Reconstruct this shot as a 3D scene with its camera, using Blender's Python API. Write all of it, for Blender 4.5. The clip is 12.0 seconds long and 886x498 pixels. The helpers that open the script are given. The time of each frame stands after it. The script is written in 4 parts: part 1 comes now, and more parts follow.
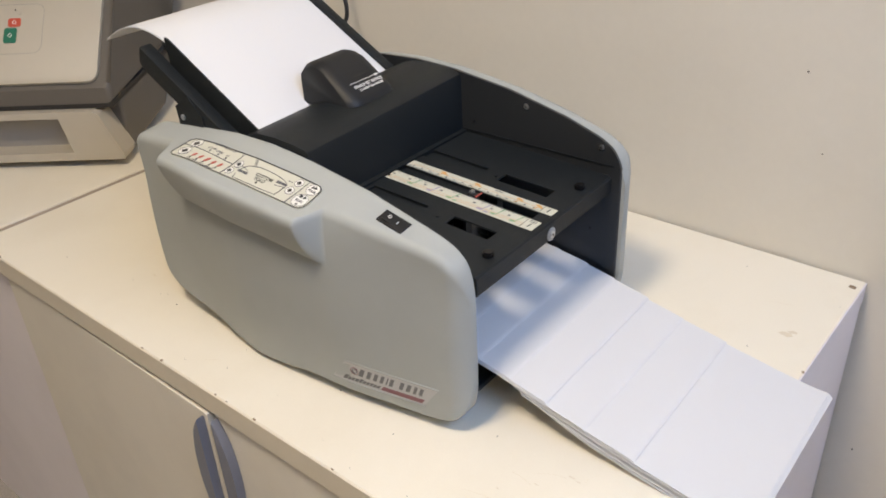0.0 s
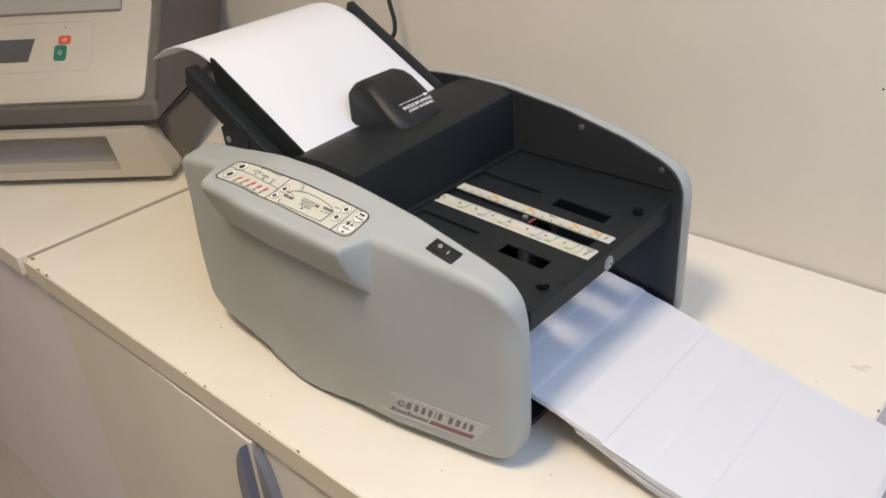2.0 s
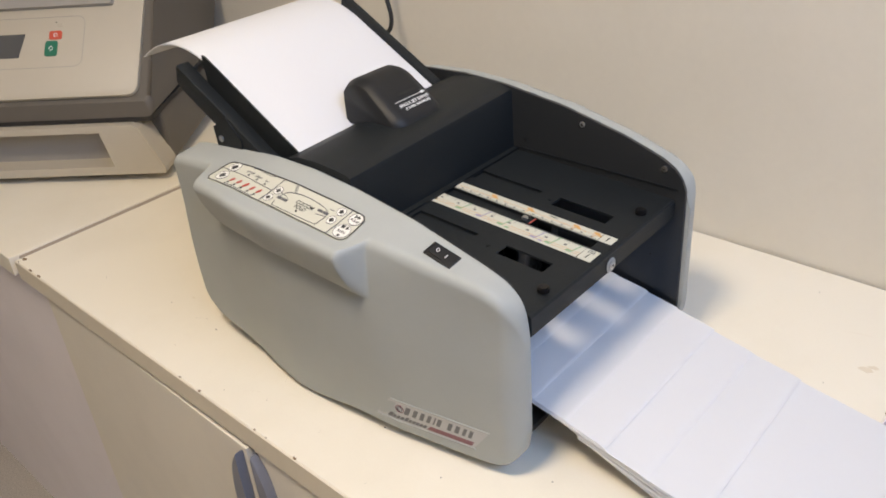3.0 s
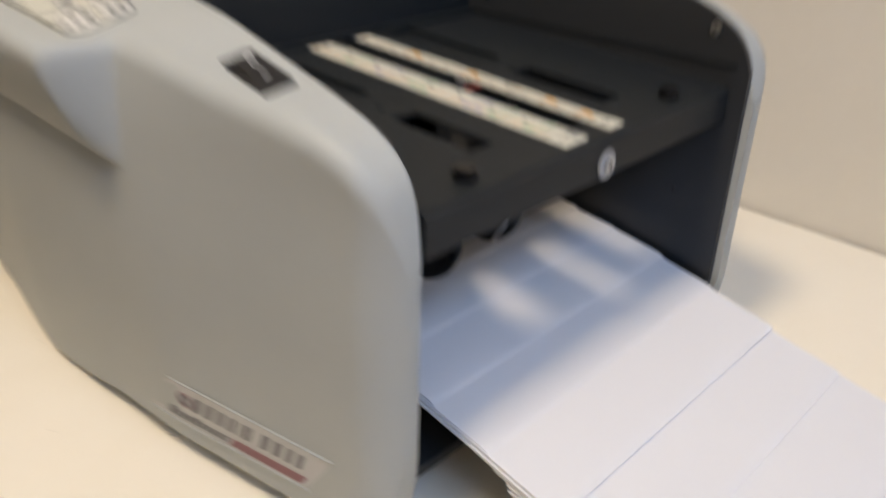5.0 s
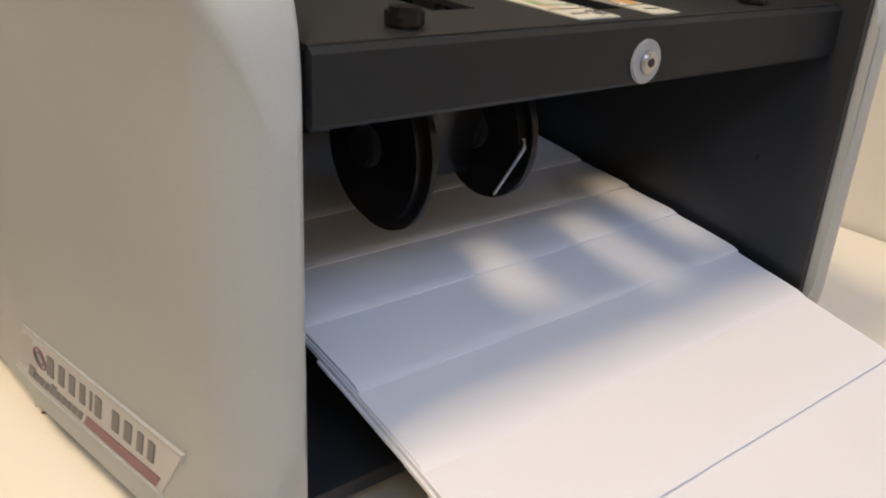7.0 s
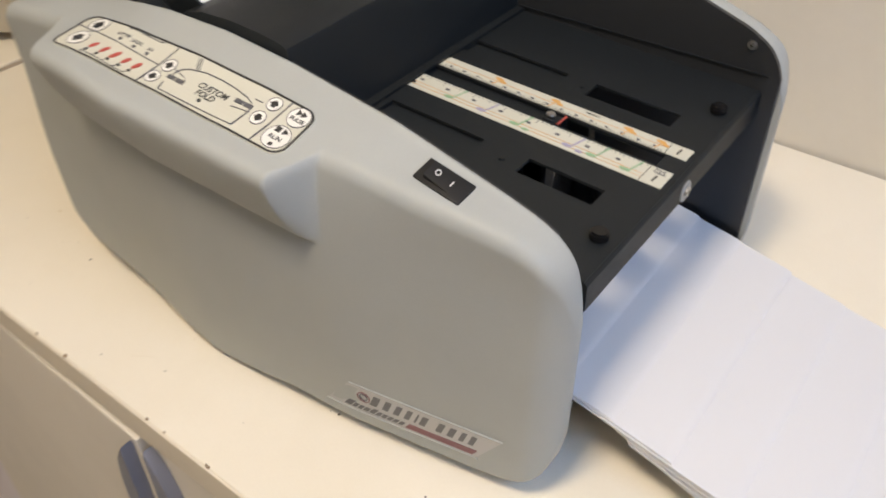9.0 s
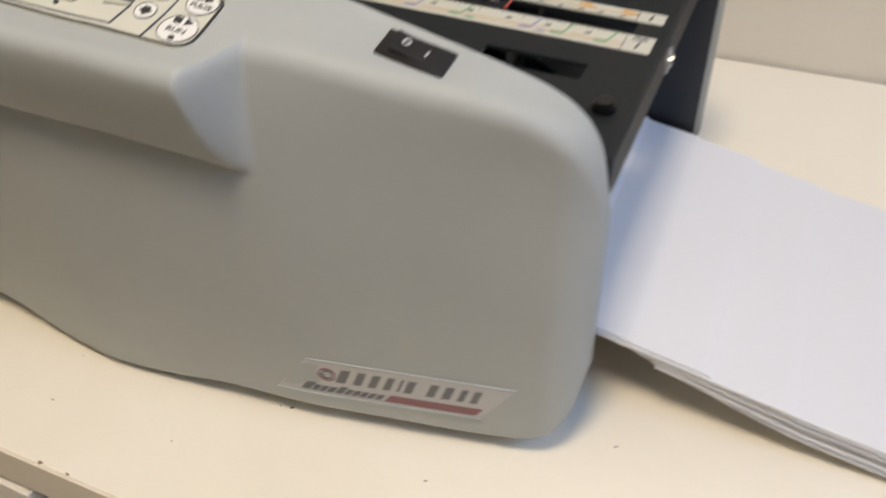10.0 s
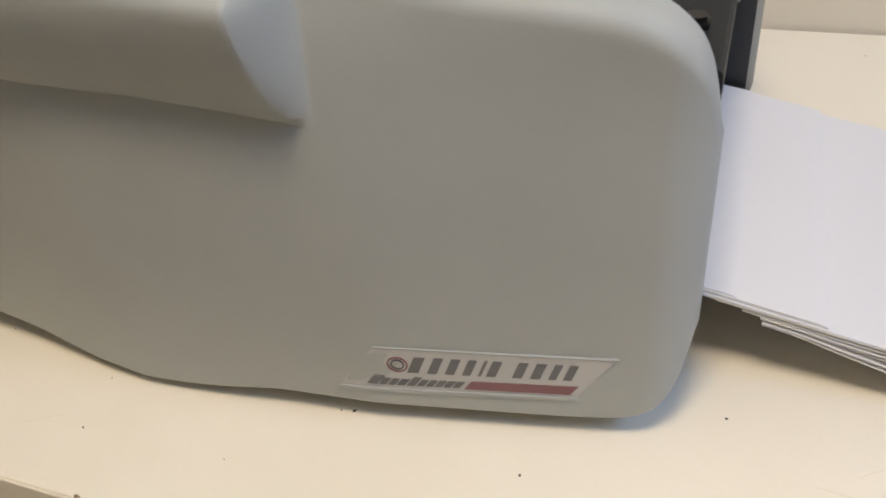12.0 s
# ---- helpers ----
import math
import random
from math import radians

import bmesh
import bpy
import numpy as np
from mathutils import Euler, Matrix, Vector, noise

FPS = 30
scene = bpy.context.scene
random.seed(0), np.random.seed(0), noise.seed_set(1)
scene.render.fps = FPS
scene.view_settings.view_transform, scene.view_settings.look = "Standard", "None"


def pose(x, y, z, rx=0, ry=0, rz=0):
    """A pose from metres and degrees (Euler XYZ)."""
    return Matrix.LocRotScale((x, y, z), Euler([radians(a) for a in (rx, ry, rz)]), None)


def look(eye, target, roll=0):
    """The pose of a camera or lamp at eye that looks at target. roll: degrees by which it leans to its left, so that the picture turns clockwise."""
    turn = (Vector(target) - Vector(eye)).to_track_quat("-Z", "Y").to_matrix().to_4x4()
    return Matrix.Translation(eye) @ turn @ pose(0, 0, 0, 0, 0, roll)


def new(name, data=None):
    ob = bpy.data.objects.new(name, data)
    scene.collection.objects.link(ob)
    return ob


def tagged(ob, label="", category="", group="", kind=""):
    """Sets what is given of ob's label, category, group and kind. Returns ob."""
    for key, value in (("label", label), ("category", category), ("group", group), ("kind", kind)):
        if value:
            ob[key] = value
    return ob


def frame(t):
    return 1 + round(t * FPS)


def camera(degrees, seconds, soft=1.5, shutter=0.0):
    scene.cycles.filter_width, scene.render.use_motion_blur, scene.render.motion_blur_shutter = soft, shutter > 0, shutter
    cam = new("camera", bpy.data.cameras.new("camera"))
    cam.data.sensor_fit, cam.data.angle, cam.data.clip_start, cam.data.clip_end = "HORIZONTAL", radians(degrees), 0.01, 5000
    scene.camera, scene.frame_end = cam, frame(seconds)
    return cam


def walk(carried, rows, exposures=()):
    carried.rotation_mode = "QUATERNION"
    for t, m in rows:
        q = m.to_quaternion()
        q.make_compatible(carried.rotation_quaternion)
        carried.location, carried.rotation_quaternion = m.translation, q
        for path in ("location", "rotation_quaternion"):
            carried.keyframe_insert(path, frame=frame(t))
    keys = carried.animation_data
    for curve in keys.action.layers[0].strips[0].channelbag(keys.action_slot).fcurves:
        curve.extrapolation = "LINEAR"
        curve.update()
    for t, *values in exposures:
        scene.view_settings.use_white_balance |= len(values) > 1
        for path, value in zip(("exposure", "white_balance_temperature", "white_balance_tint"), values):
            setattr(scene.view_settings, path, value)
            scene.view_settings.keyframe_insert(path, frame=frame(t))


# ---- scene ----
cam = camera(55.8, 12.0, soft=1.8, shutter=0.8)
# seconds, eye, target, roll; the worktop is z = 0
PATH = [
    (0, (0.4029, -0.4662, 0.5755), (-0.1476, 0.1933, 0.064), -3.0),
    (0.5, (0.4035, -0.4677, 0.5742), (-0.1435, 0.1948, 0.0622), -2.9),
    (1, (0.4008, -0.4671, 0.576), (-0.1517, 0.1959, 0.071), -3.1),
    (1.5, (0.3876, -0.4529, 0.5781), (-0.1959, 0.1891, 0.0801), -4.1),
    (2, (0.3727, -0.44, 0.5767), (-0.2203, 0.1895, 0.0747), -4.4),
    (2.5, (0.3627, -0.4278, 0.578), (-0.2278, 0.1992, 0.0695), -4.6),
    (4.3, (0.3501, -0.3988, 0.5428), (-0.2379, 0.2242, 0.0263), -4.8),
    (4.5, (0.3156, -0.3461, 0.4888), (-0.2874, 0.2884, 0.0053), -1.4),
    (5, (0.2255, -0.1776, 0.3116), (-0.3735, 0.4719, -0.1569), 1.8),
    (5.2, (0.2122, -0.1336, 0.2628), (-0.3923, 0.4919, -0.2302), 2.4),
    (5.5, (0.2154, -0.0848, 0.2172), (-0.4526, 0.4952, -0.2483), 4.2),
    (6, (0.194, -0.0661, 0.2056), (-0.4795, 0.5284, -0.2339), 5.9),
    (6.2, (0.1968, -0.0625, 0.2007), (-0.5032, 0.525, -0.2053), 4.4),
    (6.5, (0.1986, -0.0654, 0.2044), (-0.4999, 0.5231, -0.2026), 4.1),
    (7, (0.2006, -0.0724, 0.2108), (-0.5069, 0.5106, -0.1887), 3.3),
    (7.2, (0.2, -0.077, 0.2172), (-0.5045, 0.508, -0.1843), 2.4),
    (8.8, (0.1747, -0.2591, 0.4677), (-0.3183, 0.3339, -0.1693), -0.8),
    (9, (0.1584, -0.2693, 0.462), (-0.3031, 0.3447, -0.1785), -0.5),
    (9.5, (0.1174, -0.2768, 0.4123), (-0.2391, 0.4297, -0.1992), -0.6),
    (9.8, (0.0937, -0.2687, 0.3769), (-0.2158, 0.4513, -0.2436), -0.6),
    (10, (0.0789, -0.2629, 0.3609), (-0.2346, 0.4496, -0.2666), -1.6),
    (10.5, (0.0492, -0.2546, 0.3198), (-0.2688, 0.4604, -0.3032), -3.2),
    (11, (0.0297, -0.2497, 0.3045), (-0.2863, 0.4693, -0.3145), -3.8),
    (11.5, (0.0285, -0.2555, 0.2984), (-0.284, 0.484, -0.2976), -5.4),
    (12, (0.033, -0.2644, 0.3062), (-0.2735, 0.4836, -0.2823), -5.7),
]
EXPOSURES = [(0.0, -0.04, 6230, 16), (4.5, 0.02, 6300, 17), (5.2, -0.14, 6700, 17), (6.0, 0.0, 7000, 18), (7.2, 0.0, 7150, 19), (8.8, -0.03, 6550, 17), (10.0, -0.17, 6350, 16), (12.0, -0.23, 6370, 16)]
walk(cam, [(t, look(eye, target, roll)) for t, eye, target, roll in PATH], EXPOSURES)

# ---- light: a ceiling light, daylight from a window on the side, dim bounce ----
FLOOR, CEIL = -0.78, 1.72
world = bpy.data.worlds.new("world")
scene.world = world
world.use_nodes = True
world.node_tree.nodes["Background"].inputs[0].default_value = (0.75, 0.82, 1.0, 1)
world.node_tree.nodes["Background"].inputs[1].default_value = 0.05


LX, LY = -0.03, -0.59


def area_lamp(name, eye, target, sx, sy, watts, colour):
    data = bpy.data.lights.new(name, "AREA")
    data.shape, data.size, data.size_y, data.energy, data.color = "RECTANGLE", sx, sy, watts, colour
    ob = new(name, data)
    ob.matrix_world = look(eye, target)
    return ob


area_lamp("ceiling_lamp", (LX, LY, CEIL - 0.09), (LX, LY, 0), 0.33, 0.33, 23.5, (1.0, 0.835, 0.55))
area_lamp("window_light", (1.10, -0.30, 1.38), (0.0, 0.1, 0.1), 1.0, 0.42, 12.0, (0.30, 0.56, 1.0))


# ---- materials ----
def material(name, colour, rough=0.5, metal=0.0, grain=0.0, grain_scale=900.0, bump=0.0, bump_scale=1500.0, stain=0.0, stain_scale=9.0, stain_colour=None, coat=0.0, spec=0.5):
    m = bpy.data.materials.new(name)
    m.use_nodes = True
    nt = m.node_tree
    b = nt.nodes["Principled BSDF"]
    b.inputs["Base Color"].default_value = (*colour, 1)
    b.inputs["Roughness"].default_value = rough
    b.inputs["Metallic"].default_value = metal
    b.inputs["Coat Weight"].default_value = coat
    b.inputs["Specular IOR Level"].default_value = spec
    geo = nt.nodes.new("ShaderNodeTexCoord")
    last = None
    if stain:
        n = nt.nodes.new("ShaderNodeTexNoise")
        n.inputs["Scale"].default_value, n.inputs["Detail"].default_value, n.inputs["Roughness"].default_value = stain_scale, 6, 0.62
        nt.links.new(geo.outputs["Object"], n.inputs["Vector"])
        ramp = nt.nodes.new("ShaderNodeMapRange")
        ramp.inputs["From Min"].default_value, ramp.inputs["From Max"].default_value = 0.42, 0.75
        nt.links.new(n.outputs["Fac"], ramp.inputs["Value"])
        scale = nt.nodes.new("ShaderNodeMath")
        scale.operation = "MULTIPLY"
        scale.inputs[1].default_value = stain
        nt.links.new(ramp.outputs["Result"], scale.inputs[0])
        mix = nt.nodes.new("ShaderNodeMix")
        mix.data_type = "RGBA"
        mix.inputs["A"].default_value = (*colour, 1)
        mix.inputs["B"].default_value = (*(stain_colour or [c * 0.72 for c in colour]), 1)
        nt.links.new(scale.outputs[0], mix.inputs["Factor"])
        last = mix.outputs["Result"]
    if grain:
        n = nt.nodes.new("ShaderNodeTexNoise")
        n.inputs["Scale"].default_value, n.inputs["Detail"].default_value = grain_scale, 2
        nt.links.new(geo.outputs["Object"], n.inputs["Vector"])
        mix = nt.nodes.new("ShaderNodeMix")
        mix.data_type, mix.blend_type = "RGBA", "MULTIPLY"
        r = nt.nodes.new("ShaderNodeMapRange")
        r.inputs["To Min"].default_value, r.inputs["To Max"].default_value = 1 - grain, 1 + grain
        nt.links.new(n.outputs["Fac"], r.inputs["Value"])
        mix.inputs["Factor"].default_value = 1.0
        if last:
            nt.links.new(last, mix.inputs["A"])
        else:
            mix.inputs["A"].default_value = (*colour, 1)
        nt.links.new(r.outputs["Result"], mix.inputs["B"])
        last = mix.outputs["Result"]
    if last:
        nt.links.new(last, b.inputs["Base Color"])
    if bump:
        n = nt.nodes.new("ShaderNodeTexNoise")
        n.inputs["Scale"].default_value, n.inputs["Detail"].default_value = bump_scale, 3
        nt.links.new(geo.outputs["Object"], n.inputs["Vector"])
        bp = nt.nodes.new("ShaderNodeBump")
        bp.inputs["Strength"].default_value, bp.inputs["Distance"].default_value = bump, 0.001
        nt.links.new(n.outputs["Fac"], bp.inputs["Height"])
        nt.links.new(bp.outputs["Normal"], b.inputs["Normal"])
    return m


SHELL = material("moulded_plastic", (0.372, 0.390, 0.378), 0.5, spec=0.38, grain=0.05, grain_scale=1600, bump=0.12, bump_scale=1900, stain=0.22, stain_scale=11)
BLACK = material("black_powder_coat", (0.0115, 0.0142, 0.0165), 0.5, spec=0.24, grain=0.15, grain_scale=2200, bump=0.2, bump_scale=2600, stain=0.4, stain_scale=18, stain_colour=(0.017, 0.0195, 0.022))
# Lighter copy of the black coat: light inside the machine put into the colour
LIFTED_BLACK = material("lightened_black_coat", (0.024, 0.026, 0.029), 0.38, spec=0.5, grain=0.12, grain_scale=2200, bump=0.1, bump_scale=2400, stain=0.3, stain_scale=16)
GLOSS = material("black_gloss_plastic", (0.007, 0.007, 0.008), 0.25, spec=0.3, stain=0.3, stain_scale=40, stain_colour=(0.025, 0.025, 0.025))
GUIDE = material("smoky_guide_plastic", (0.05, 0.046, 0.04), 0.25, spec=0.5, stain=0.3, stain_scale=30)
BYPASS = material("satin_black_plastic", (0.013, 0.014, 0.016), 0.48, spec=0.3, grain=0.1, grain_scale=1500, bump=0.06, bump_scale=2200)
SWITCH = material("matt_black_plastic", (0.011, 0.011, 0.012), 0.55, spec=0.3)
SLOT = material("black_slot_edge", (0.01, 0.01, 0.01), 0.6)
PAPER = material("white_paper", (0.665, 0.67, 0.695), 0.75, grain=0.015, grain_scale=1500, bump=0.03, bump_scale=700)
TOP = material("cream_laminate", (0.83, 0.775, 0.66), 0.38, grain=0.02, grain_scale=500, bump=0.04, bump_scale=300, stain=0.4, stain_scale=6, stain_colour=(0.72, 0.65, 0.51))
DOOR = material("cream_door_laminate", (0.82, 0.77, 0.68), 0.45, grain=0.02, grain_scale=400, stain=0.3, stain_scale=5)
# Laminate of the side cabinet, also the lilac shade on the main cabinet's right end
PINK = material("pinkish_laminate_and_shade", (0.88, 0.83, 0.87), 0.5, grain=0.02, stain=0.25, stain_scale=4)
HANDLE = material("blue_grey_plastic", (0.20, 0.21, 0.26), 0.4, stain=0.2, stain_scale=40)
BAND = material("edge_band_laminate", (0.74, 0.67, 0.55), 0.5, grain=0.03, grain_scale=700, stain=0.3, stain_scale=14)
GAPM = material("brown_gap_strip", (0.36, 0.30, 0.24), 0.8)
CHIP = material("exposed_chipboard", (0.25, 0.18, 0.11), 0.9, grain=0.3, grain_scale=1200)
SPECK = material("dark_speck", (0.07, 0.06, 0.05), 0.8)
STAIN = material("faint_rubbed_stain", (0.72, 0.64, 0.50), 0.5)
WALL = material("painted_wall", (0.71, 0.668, 0.585), 0.7, grain=0.02, grain_scale=90, bump=0.12, bump_scale=120, stain=0.22, stain_scale=3)
CEILM = material("ceiling_paint", (0.8, 0.79, 0.76), 0.8, stain=0.15, stain_scale=3)
# Assumed floor colour, kept pale so it bounces light onto the doors
FLOORM = material("pale_bounce_floor", (0.45, 0.41, 0.36), 0.6, grain=0.4, grain_scale=300, bump=0.5, bump_scale=400)
LABEL = material("cream_label_film", (0.56, 0.555, 0.475), 0.42, grain=0.02, grain_scale=800)
PALE = material("white_label_print", (0.74, 0.735, 0.70), 0.4)
INK = material("black_ink", (0.02, 0.02, 0.02), 0.5)
GREYINK = material("grey_ink", (0.09, 0.09, 0.10), 0.5)
BARINK = material("charcoal_badge_ink", (0.13, 0.13, 0.135), 0.5)
RED = material("red_ink", (0.42, 0.07, 0.05), 0.5)
ORANGE = material("orange_ink", (0.62, 0.34, 0.10), 0.5)
GREEN = material("green_ink", (0.22, 0.38, 0.22), 0.5)
VIOLET = material("violet_ink", (0.30, 0.28, 0.42), 0.5)
WHITEINK = material("white_ink", (0.8, 0.8, 0.8), 0.5)
BADGE = material("silver_badge", (0.44, 0.44, 0.44), 0.4, metal=0.25, grain=0.04, grain_scale=1500)
MAROON = material("maroon_ink", (0.20, 0.085, 0.095), 0.5)
STEEL = material("zinc_steel", (0.55, 0.55, 0.55), 0.3, metal=1.0)
NYLON = material("white_nylon", (0.30, 0.31, 0.32), 0.4)
COPIER = material("copier_beige", (0.48, 0.435, 0.355), 0.5, grain=0.03, grain_scale=900, bump=0.08, bump_scale=1500, stain=0.2, stain_scale=8)
COPDARK = material("copier_taupe", (0.12, 0.107, 0.092), 0.5, grain=0.05, grain_scale=900, bump=0.1, bump_scale=1500, stain=0.2, stain_scale=8)
COPGAP = material("copier_seam", (0.03, 0.027, 0.025), 0.7)
COPGREY = material("copier_tray_grey", (0.33, 0.31, 0.285), 0.45, stain=0.2, stain_scale=9)
SCREEN = material("copier_display", (0.09, 0.09, 0.09), 0.2)
BTNRED = material("red_button", (0.55, 0.09, 0.05), 0.4)
BTNGREEN = material("green_button", (0.02, 0.16, 0.10), 0.4)
CABLE = material("black_cable", (0.015, 0.015, 0.015), 0.5)


def lit(name, colour, strength):
    m = bpy.data.materials.new(name)
    m.use_nodes = True
    b = m.node_tree.nodes["Principled BSDF"]
    b.inputs["Emission Color"].default_value = (*colour, 1)
    b.inputs["Emission Strength"].default_value = strength
    return m


DIFFUSER = lit("lamp_diffuser", (1.0, 0.86, 0.66), 3.0)
DAY = lit("overcast_daylight", (0.72, 0.83, 1.0), 2.5)


# ---- building helpers ----
def thing(name, place, label, category, group="", kind=""):
    ob = new(name)
    ob.empty_display_size = 0.05
    ob.location = place
    return tagged(ob, label, category, group, kind)


def offset(ob):
    place = Vector(ob.location)
    return place if ob.parent is None else place + offset(ob.parent)


def part(name, bm, mat, parent=None, label="", m=None, smooth=False):
    if m is not None:
        bm.transform(m)
    base = offset(parent) if parent else Vector((0, 0, 0))
    bmesh.ops.translate(bm, verts=bm.verts, vec=-base)
    bmesh.ops.recalc_face_normals(bm, faces=bm.faces)
    me = bpy.data.meshes.new(name)
    bm.to_mesh(me)
    bm.free()
    if smooth:
        me.polygons.foreach_set("use_smooth", [True] * len(me.polygons))
        me.set_sharp_from_angle(angle=radians(smooth if smooth > 1 else 40))
    me.materials.append(mat)
    ob = new(name, me)
    if parent:
        ob.parent = parent
    if label:
        ob["label"] = label
    return ob


def box(x0, x1, y0, y1, z0, z1, bevel=0.0, segments=2):
    bm = bmesh.new()
    bmesh.ops.create_cube(bm, size=1)
    for v in bm.verts:
        v.co = Vector((x0 if v.co.x < 0 else x1, y0 if v.co.y < 0 else y1, z0 if v.co.z < 0 else z1))
    if bevel:
        bmesh.ops.bevel(bm, geom=bm.edges[:], offset=bevel, segments=segments, affect="EDGES", profile=0.5)
    return bm


def prism(points, y0, y1, axis="y", bevel=0.0, segments=2):
    """A flat outline, in the two other axes, drawn out along one axis."""
    bm = bmesh.new()
    put = {"y": lambda a, b, d: (a, d, b), "z": lambda a, b, d: (a, b, d), "x": lambda a, b, d: (d, a, b)}[axis]
    low = [bm.verts.new(put(a, b, y0)) for a, b in points]
    high = [bm.verts.new(put(a, b, y1)) for a, b in points]
    n = len(points)
    bm.faces.new(low)
    bm.faces.new(high[::-1])
    for i in range(n):
        bm.faces.new((low[i], low[(i + 1) % n], high[(i + 1) % n], high[i]))
    if bevel:
        rim = [e for f in bm.faces if len(f.verts) == n and n > 4 for e in f.edges] or bm.edges[:]
        bmesh.ops.bevel(bm, geom=list(set(rim)), offset=bevel, segments=segments, affect="EDGES", profile=0.5)
    return bm


def rod(a, b, r, n=20, bevel=0.0, r2=None):
    bm = bmesh.new()
    a, b = Vector(a), Vector(b)
    bmesh.ops.create_cone(bm, cap_ends=True, segments=n, radius1=r, radius2=r if r2 is None else r2, depth=(b - a).length)
    if bevel:
        bmesh.ops.bevel(bm, geom=[e for e in bm.edges if any(len(f.verts) == n for f in e.link_faces)], offset=bevel, segments=2, affect="EDGES")
    bm.transform(Matrix.Translation((a + b) / 2) @ (b - a).to_track_quat("Z", "Y").to_matrix().to_4x4())
    return bm


def hull(points, bevel=0.0, segments=3):
    bm = bmesh.new()
    for p in points:
        bm.verts.new(p)
    bmesh.ops.convex_hull(bm, input=bm.verts[:])
    bmesh.ops.dissolve_limit(bm, angle_limit=0.02, verts=bm.verts[:], edges=bm.edges[:])
    if bevel:
        bmesh.ops.bevel(bm, geom=bm.edges[:], offset=bevel, segments=segments, affect="EDGES", profile=0.5)
    return bm


def rounded(w, h, r, n=6):
    out = []
    for cx, cy, a0 in ((w / 2 - r, h / 2 - r, 0), (-w / 2 + r, h / 2 - r, 90), (-w / 2 + r, -h / 2 + r, 180), (w / 2 - r, -h / 2 + r, 270)):
        for i in range(n + 1):
            a = radians(a0 + 90 * i / n)
            out.append((cx + r * math.cos(a), cy + r * math.sin(a)))
    return out


def oval(cx, cy, rx, ry, n=20, turn=0.0):
    c, s = math.cos(turn), math.sin(turn)
    return [(cx + rx * math.cos(a) * c - ry * math.sin(a) * s, cy + rx * math.cos(a) * s + ry * math.sin(a) * c) for a in (2 * math.pi * i / n for i in range(n))]


def ring_band(outer, inner, z0, z1):
    bm = bmesh.new()
    n = len(outer)
    rows = [[bm.verts.new((x, y, z)) for x, y in some] for some, z in ((outer, z0), (outer, z1), (inner, z1), (inner, z0))]
    for k in range(4):
        for i in range(n):
            bm.faces.new((rows[k][i], rows[k][(i + 1) % n], rows[(k + 1) % 4][(i + 1) % n], rows[(k + 1) % 4][i]))
    return bm


def bars(boxes, z0, z1):
    """Several small flat bars in one mesh: (x0, x1, y0, y1) each."""
    bm = bmesh.new()
    for x0, x1, y0, y1 in boxes:
        lo = [bm.verts.new((x, y, z0)) for x, y in ((x0, y0), (x1, y0), (x1, y1), (x0, y1))]
        hi = [bm.verts.new((v.co.x, v.co.y, z1)) for v in lo]
        bm.faces.new(hi)
        for i in range(4):
            bm.faces.new((lo[i], lo[(i + 1) % 4], hi[(i + 1) % 4], hi[i]))
    return bm


def stroke(a, b, w, z0, z1):
    a, b = Vector(a), Vector(b)
    side = (b - a).normalized().orthogonal() * w / 2
    return prism([tuple(a + side), tuple(b + side), tuple(b - side), tuple(a - side)], z0, z1, "z")


def lettering(text, size, x, y, z, shear=0.0, turn=0.0, align="CENTER"):
    cu = bpy.data.curves.new("lettering", "FONT")
    cu.body, cu.size, cu.align_x, cu.align_y, cu.shear, cu.offset, cu.extrude = text, size, align, "CENTER", shear, size * 0.018, 0.00008
    ob = bpy.data.objects.new("lettering", cu)
    scene.collection.objects.link(ob)
    me = bpy.data.meshes.new_from_object(ob.evaluated_get(bpy.context.evaluated_depsgraph_get()))
    bpy.data.objects.remove(ob)
    bpy.data.curves.remove(cu)
    bm = bmesh.new()
    bm.from_mesh(me)
    bpy.data.meshes.remove(me)
    bm.transform(pose(x, y, z, 0, 0, turn))
    return bm


def curve_at(table, x):
    """Smooth value of a table of (x, value) rows."""
    xs = [a for a, _ in table]
    return float(np.interp(x, xs, [b for _, b in table]))


def smoothstep(a, b, x):
    t = min(1.0, max(0.0, (x - a) / (b - a)))
    return t * t * (3 - 2 * t)


def smoothed(table, step=0.05, passes=3):
    """The table resampled finely and rounded off."""
    xs = np.arange(table[0][0], table[-1][0] + 1e-6, step)
    vs = np.interp(xs, [a for a, _ in table], [b for _, b in table])
    for _ in range(passes):
        vs[1:-1] = (vs[:-2] + 2 * vs[1:-1] + vs[2:]) / 4
    return list(zip(xs.tolist(), vs.tolist()))


def tube(points, r, n=10):
    bm = bmesh.new()
    pts = [Vector(p) for p in points]
    rings = []
    for i, p in enumerate(pts):
        d = (pts[min(i + 1, len(pts) - 1)] - pts[max(i - 1, 0)]).normalized()
        q = d.to_track_quat("Z", "Y").to_matrix()
        rings.append([bm.verts.new(p + q @ Vector((r * math.cos(a), r * math.sin(a), 0))) for a in (2 * math.pi * k / n for k in range(n))])
    for s, t in zip(rings, rings[1:]):
        for k in range(n):
            bm.faces.new((s[k], s[(k + 1) % n], t[(k + 1) % n], t[k]))
    bm.faces.new(rings[0])
    bm.faces.new(rings[-1][::-1])
    return bm


# ---- the room ----
BACK = 0.511          # the wall behind, at x = 0
TURN = -1.2           # the furniture and the wall stand turned by this against the machine
ROOM = pose(0, 0, 0, 0, 0, TURN)
WX = 1.15             # the side wall, with a high window


